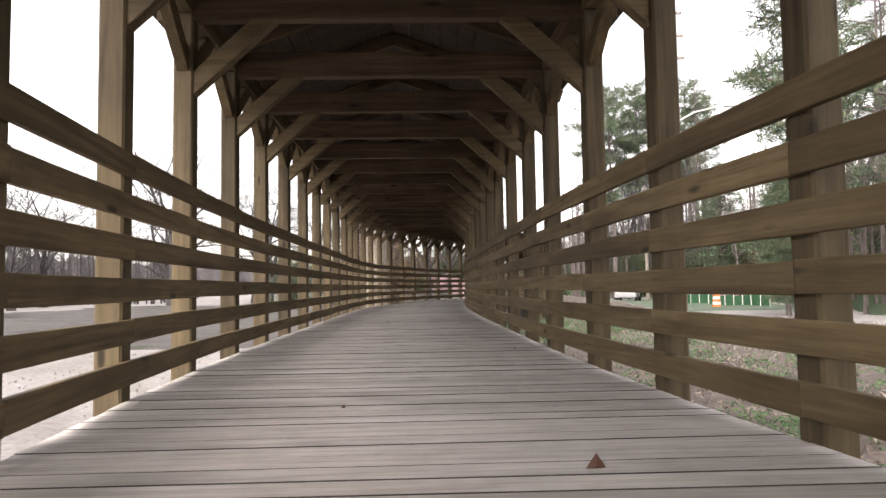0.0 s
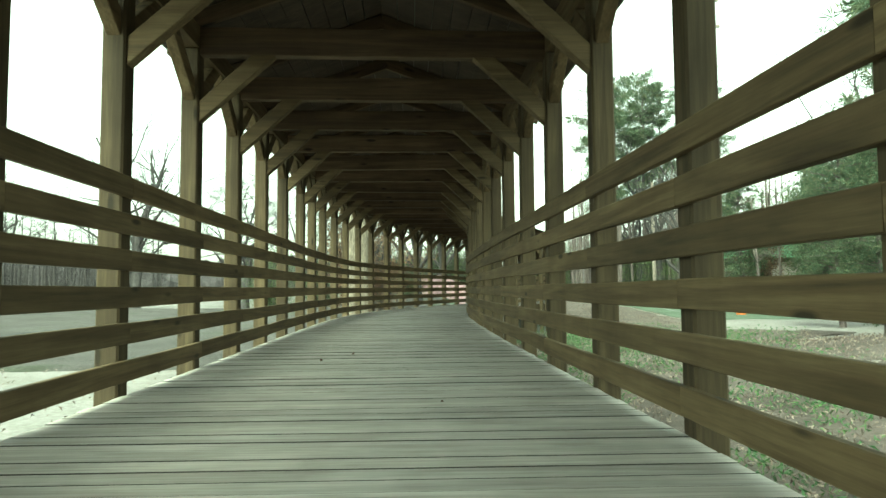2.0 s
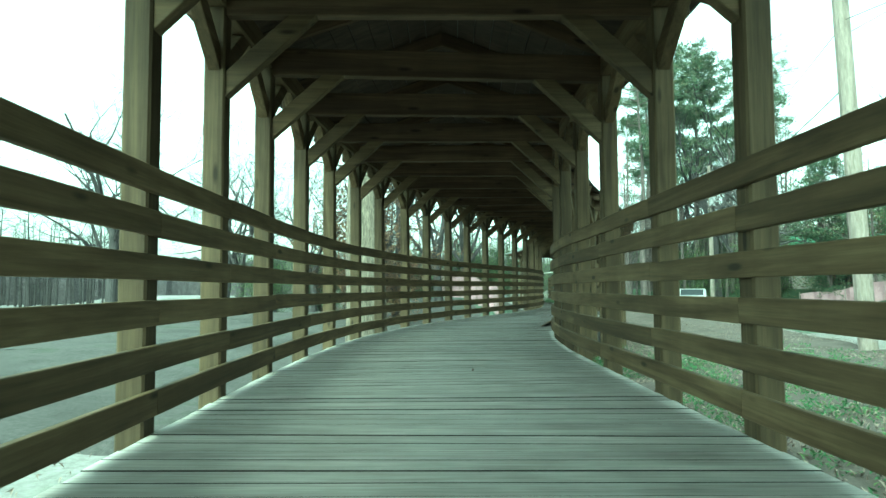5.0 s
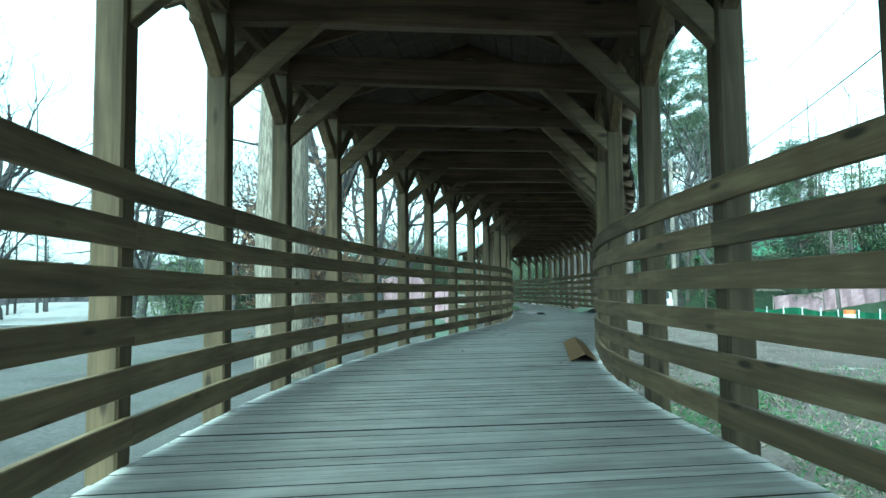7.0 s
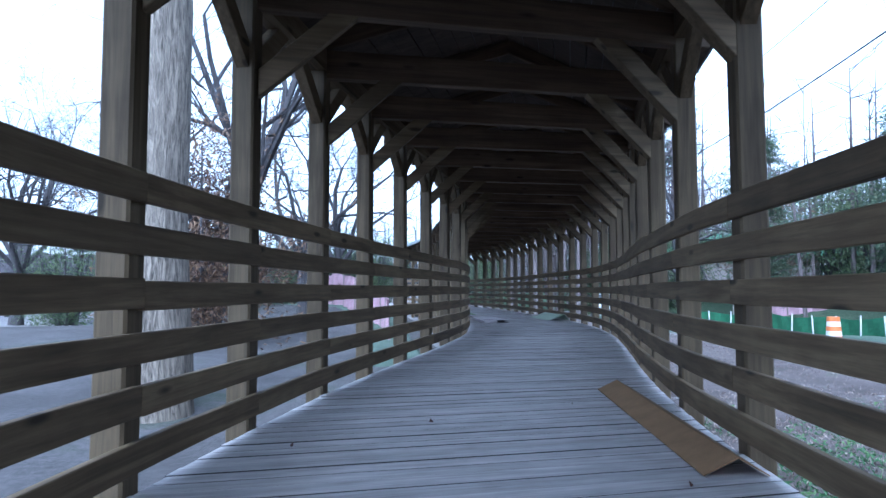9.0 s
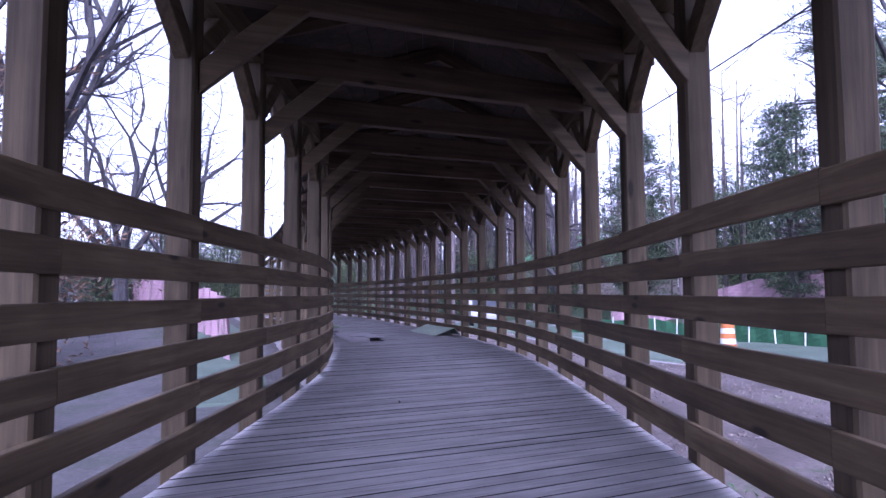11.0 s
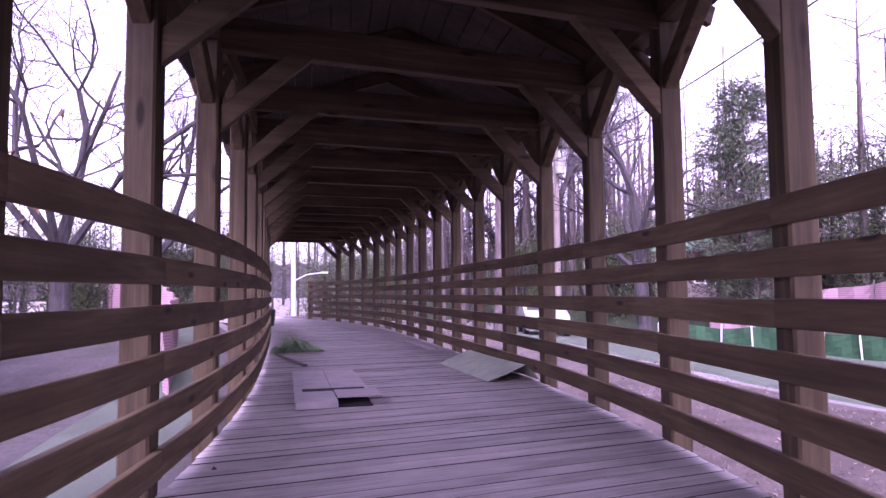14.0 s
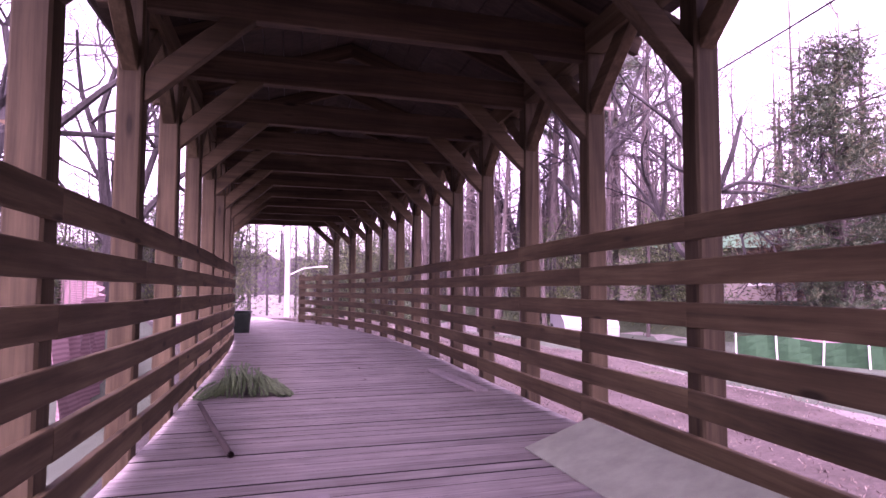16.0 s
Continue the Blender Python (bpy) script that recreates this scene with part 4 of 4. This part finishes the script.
def cloth_fence(name, pts, height, mat_, stake_mat, label, gap, folds=0.05, base=0.0):
    """Cloth or netting hung on stakes along a line of ground points."""
    ob = new(name)
    pts = [Vector((x, y, 0)) for x, y in pts]
    ob.matrix_world = Matrix.Translation((pts[0].x, pts[0].y, ground_z(pts[0].x, pts[0].y)))
    inv = ob.matrix_world.inverted()
    line = []
    for a, b3 in zip(pts, pts[1:]):
        k = max(2, int((b3 - a).length / 0.25))
        line += [a.lerp(b3, q / k) for q in range(k)]
    line.append(pts[-1])
    verts, faces = [], []
    for k, p in enumerate(line):
        g = ground_z(p.x, p.y) + base
        for z in range(5):
            w = folds * math.sin(k * 1.9 + z * 0.7)
            sag = 0.06 * math.sin(k * 0.55) * z / 4
            verts.append(tuple(inv @ Vector((p.x + w, p.y + w * 0.5, g + height * z / 4 + sag))))
    for k in range(len(line) - 1):
        for z in range(4):
            q = k * 5 + z
            faces.append((q, q + 5, q + 6, q + 1))
    me = bpy.data.meshes.new("cloth")
    me.from_pydata(verts, [], faces)
    me.materials.append(mat_)
    c = part("cloth", me, ob)
    so = c.modifiers.new("thick", "SOLIDIFY")
    so.thickness = 0.008
    bm = bmesh.new()
    box(bm, (-0.02, -0.02, -0.2), (0.02, 0.02, height + 0.1), 0.004)
    stake = mesh_of("stake", bm, stake_mat)
    for k in range(0, len(line), max(1, int(gap / 0.25))):
        p = line[k]
        part("stake", stake, ob, inv @ Matrix.Translation((p.x - 0.05, p.y - 0.04, ground_z(p.x, p.y) + base)) @ Matrix.Rotation(radians(4 * math.sin(k)), 4, "X"))
    return tagged(ob, label, "fence")


cloth_fence("safety_netting", [(19.6, 48.4), (22.0, 45.0), (24.0, 41.5), (25.5, 37.0)], 1.15, netting, pole_wood, "faded plastic safety netting sagging between stakes", 2.6, 0.07)
cloth_fence("safety_netting", [(-2.8, 58.0), (-0.5, 51.0), (1.2, 44.5), (1.3, 41.5)], 1.7, netting, pole_wood, "faded plastic safety netting sagging between stakes", 2.2, 0.08)
cloth_fence("silt_fence", [(16.6, 47.4), (17.5, 45.4), (18.1, 43.0), (18.6, 39.6), (19.0, 36.0)], 0.7, fence_green, white_paint, "low green silt fence on white stakes", 1.0, 0.03)


def utility_pole(x, y, height, r, lean, label, arms, lamp_at=0.0):
    """A wooden pole with side arms, insulators, a transformer and, where lamp_at is set, a lamp arm."""
    ob = new("utility_pole")
    ob.matrix_world = Matrix.Translation((x, y, ground_z(x, y))) @ Matrix.Rotation(radians(lean), 4, "Y")
    tb = Tubes()
    tb.tube([Vector((0, 0, -0.8)), Vector((0, 0, height * 0.5)), Vector((0, 0, height))], [r, r * 0.9, r * 0.7], 14)
    part("pole", tb.mesh("pole", pole_wood), ob)
    for z in arms:
        bm = bmesh.new()
        box(bm, (-0.12, -0.05, z - 0.06), (0.95, 0.05, z + 0.06), 0.01)
        arm = part("crossarm", mesh_of("crossarm", bm, pole_wood), ob)
        for k in (0.45, 0.88):
            bm = bmesh.new()
            bmesh.ops.create_cone(bm, cap_ends=True, segments=10, radius1=0.06, radius2=0.04, depth=0.2, matrix=Matrix.Translation((k, 0, z + 0.16)))
            part("insulator", mesh_of("insulator", bm, white_paint), arm)
    bm = bmesh.new()
    bmesh.ops.create_cone(bm, cap_ends=True, segments=16, radius1=0.22, radius2=0.22, depth=0.7, matrix=Matrix.Translation((0.06, -0.34, arms[0] - 1.7)))
    part("transformer", mesh_of("transformer", bm, plain("grey metal", (0.288, 0.288, 0.302), 0.5)), ob)
    if lamp_at:
        tb = Tubes()
        tb.tube([Vector((0.1, 0, lamp_at)), Vector((1.2, 0, lamp_at + 0.55)), Vector((2.7, 0, lamp_at + 0.8))], [0.04, 0.035, 0.03], 8)
        part("lamp_arm", tb.mesh("lamp_arm", white_paint), ob)
        bm = bmesh.new()
        box(bm, (2.6, -0.12, lamp_at + 0.7), (3.2, 0.12, lamp_at + 0.84), 0.03)
        part("lamp_head", mesh_of("lamp_head", bm, white_paint), ob)
    return tagged(ob, label, "pole")


utility_pole(11.2, 27.6, 16.0, 0.25, -2.0, "tall weathered utility pole with side arms and a lamp arm", (12.4, 13.5, 14.6), 9.2)
cable_mat = plain("black cable", (0.022, 0.022, 0.022), 0.5)


def cable(a, b3, sag, r):
    tb = Tubes()
    n = 24
    pts = []
    for k in range(n + 1):
        q = k / n
        p = Vector(a).lerp(Vector(b3), q)
        p.z -= sag * 4 * q * (1 - q)
        pts.append(p)
    tb.tube(pts, [r] * (n + 1), 6)
    return tagged(new("overhead_cable", tb.mesh("overhead_cable", cable_mat)), "dark overhead cable slung between poles", "cable", "overhead cables")


cable((11.0, 27.6, 6.6), (17.0, 56.0, 7.2), 0.5, 0.022)
cable((10.8, 27.6, 8.2), (17.4, 56.0, 9.2), 0.4, 0.012)
cable((10.8, 27.6, 8.4), (26.0, -20.0, 9.0), 0.8, 0.012)
utility_pole(17.2, 56.0, 10.5, 0.16, 0.0, "tall weathered wooden utility pole by the woods", (9.6,))

# street lamp past the end of the bridge
lamp = new("street_lamp")
lamp.matrix_world = Matrix.Translation((5.2, 62.5, ground_z(5.2, 62.5)))
lamp_mat = plain("pale painted steel", (0.504, 0.504, 0.490), 0.5)
tb = Tubes()
tb.tube([Vector((0, 0, -0.1)), Vector((0, 0, 6.5))], [0.13, 0.1], 12)
part("pole", tb.mesh("pole", lamp_mat), lamp)
tb = Tubes()
tb.tube([Vector((0, 0, 2.0)), Vector((0.7, 0, 2.35)), Vector((1.5, 0, 2.45))], [0.03, 0.03, 0.025], 8)
part("arm", tb.mesh("arm", lamp_mat), lamp)
bm = bmesh.new()
box(bm, (1.4, -0.09, 2.4), (1.8, 0.09, 2.49), 0.02)
part("lamp_head", mesh_of("lamp_head", bm, lamp_mat), lamp)
tagged(lamp, "pale steel street lamp with a side arm", "street lamp")


def house(x, y, turn, w, d, h, wall_col, roof_col):
    ob = new("house")
    ob.matrix_world = Matrix.Translation((x, y, ground_z(x, y) - 0.1)) @ Matrix.Rotation(turn, 4, "Z")
    bm = bmesh.new()
    box(bm, (-w / 2, -d / 2, 0), (w / 2, d / 2, h))
    part("wall", mesh_of("wall", bm, plain("painted wall", wall_col, 0.8, 0.06, 3.0)), ob)
    bm = bmesh.new()
    e = 0.45
    vs = [bm.verts.new(p) for p in ((-w / 2 - e, -d / 2 - e, h), (w / 2 + e, -d / 2 - e, h), (w / 2 + e, d / 2 + e, h), (-w / 2 - e, d / 2 + e, h),
                                    (-w / 2 + d / 2, 0, h + d * 0.24), (w / 2 - d / 2, 0, h + d * 0.24))]
    for f in ((0, 1, 5, 4), (1, 2, 5), (2, 3, 4, 5), (3, 0, 4), (3, 2, 1, 0)):
        bm.faces.new([vs[k] for k in f])
    part("roof", mesh_of("roof", bm, plain("roof sheet green", roof_col, 0.6, 0.1, 4.0)), ob)
    glass_m = plain("dark window", (0.036, 0.043, 0.050), 0.15)
    for k in (-0.33, 0.0, 0.33):
        bm = bmesh.new()
        box(bm, (k * w - 0.5, -d / 2 - 0.04, 1.0), (k * w + 0.5, -d / 2 + 0.02, 2.1))
        win = part("window", mesh_of("window", bm, glass_m), ob)
        bm = bmesh.new()
        for lo, hi in (((-0.58, 2.1), (0.58, 2.18)), ((-0.58, 0.9), (0.58, 1.0)), ((-0.58, 1.0), (-0.5, 2.1)), ((0.5, 1.0), (0.58, 2.1)), ((-0.03, 1.0), (0.03, 2.1))):
            box(bm, (k * w + lo[0], -d / 2 - 0.07, lo[1]), (k * w + hi[0], -d / 2 - 0.02, hi[1]))
        part("window_frame", mesh_of("window_frame", bm, white_paint), win)
    return tagged(ob, "low brown house with a green hipped roof among the trees", "house")


house(28.5, 61.0, radians(-25), 13, 8, 2.7, (0.2, 0.18, 0.165), (0.06, 0.16, 0.09))

# orange-and-white traffic drum, faded
drum = new("traffic_drum")
drum.matrix_world = Matrix.Translation((16.58, 37.95, ground_z(16.58, 37.95)))
orange = plain("orange plastic", (0.446, 0.144, 0.043), 0.5)
for k in range(5):
    bm = bmesh.new()
    bmesh.ops.create_cone(bm, cap_ends=True, segments=18, radius1=0.26 - 0.012 * k, radius2=0.25 - 0.012 * k, depth=0.16, matrix=Matrix.Translation((0, 0, 0.12 + 0.165 * k)))
    part("band", mesh_of("band", bm, white_paint if k % 2 else orange), drum)
bm = bmesh.new()
bmesh.ops.create_cone(bm, cap_ends=True, segments=18, radius1=0.36, radius2=0.34, depth=0.06, matrix=Matrix.Translation((0, 0, 0.03)))
part("foot", mesh_of("foot", bm, slot_shade_and_foot), drum)
tagged(drum, "orange and white striped plastic traffic drum", "traffic drum")


def parked_car(x, y, turn):
    ob = new("car")
    ob.matrix_world = Matrix.Translation((x, y, ground_z(x, y))) @ Matrix.Rotation(turn, 4, "Z")
    paint_m = plain("white car paint", (0.302, 0.302, 0.317), 0.3, 0.03)
    glass_m = plain("car glass", (0.029, 0.032, 0.036), 0.1)
    rubber = plain("tyre rubber", (0.014, 0.014, 0.014), 0.8)
    prof = ((-2.1, 0.32), (-2.15, 0.75), (-1.9, 0.95), (-1.0, 1.02), (-0.45, 1.45), (0.95, 1.48), (1.7, 1.02), (2.1, 0.95), (2.15, 0.4), (2.05, 0.3))
    bm = bmesh.new()
    rows = [[bm.verts.new((px, yy, pz)) for px, pz in prof] for yy in (-0.85, 0.85)]
    for k in range(len(prof)):
        q = (k + 1) % len(prof)
        bm.faces.new((rows[0][k], rows[0][q], rows[1][q], rows[1][k]))
    bm.faces.new(rows[0])
    bm.faces.new(rows[1])
    bmesh.ops.bevel(bm, geom=bm.edges[:], offset=0.06, segments=2, affect="EDGES")
    part("body", mesh_of("body", bm, paint_m), ob)
    bm = bmesh.new()
    gp = ((-0.98, 1.04), (-0.5, 1.41), (-0.42, 1.41), (-0.9, 1.04))
    rows = [[bm.verts.new((px - 0.03, yy, pz + 0.03)) for px, pz in gp] for yy in (-0.7, 0.7)]
    for k in range(4):
        bm.faces.new((rows[0][k], rows[0][(k + 1) % 4], rows[1][(k + 1) % 4], rows[1][k]))
    bm.faces.new(rows[0])
    bm.faces.new(rows[1])
    part("windscreen", mesh_of("windscreen", bm, glass_m), ob)
    for wx in (-1.35, 1.35):
        for wy in (-0.8, 0.8):
            bm = bmesh.new()
            bmesh.ops.create_cone(bm, cap_ends=True, segments=20, radius1=0.32, radius2=0.32, depth=0.2, matrix=Matrix.Translation((wx, wy, 0.32)) @ Matrix.Rotation(math.pi / 2, 4, "X"))
            part("wheel", mesh_of("wheel", bm, rubber), ob)
    return tagged(ob, "pale grey parked saloon car on the far lane", "car")


parked_car(14.6, 52.5, radians(70))
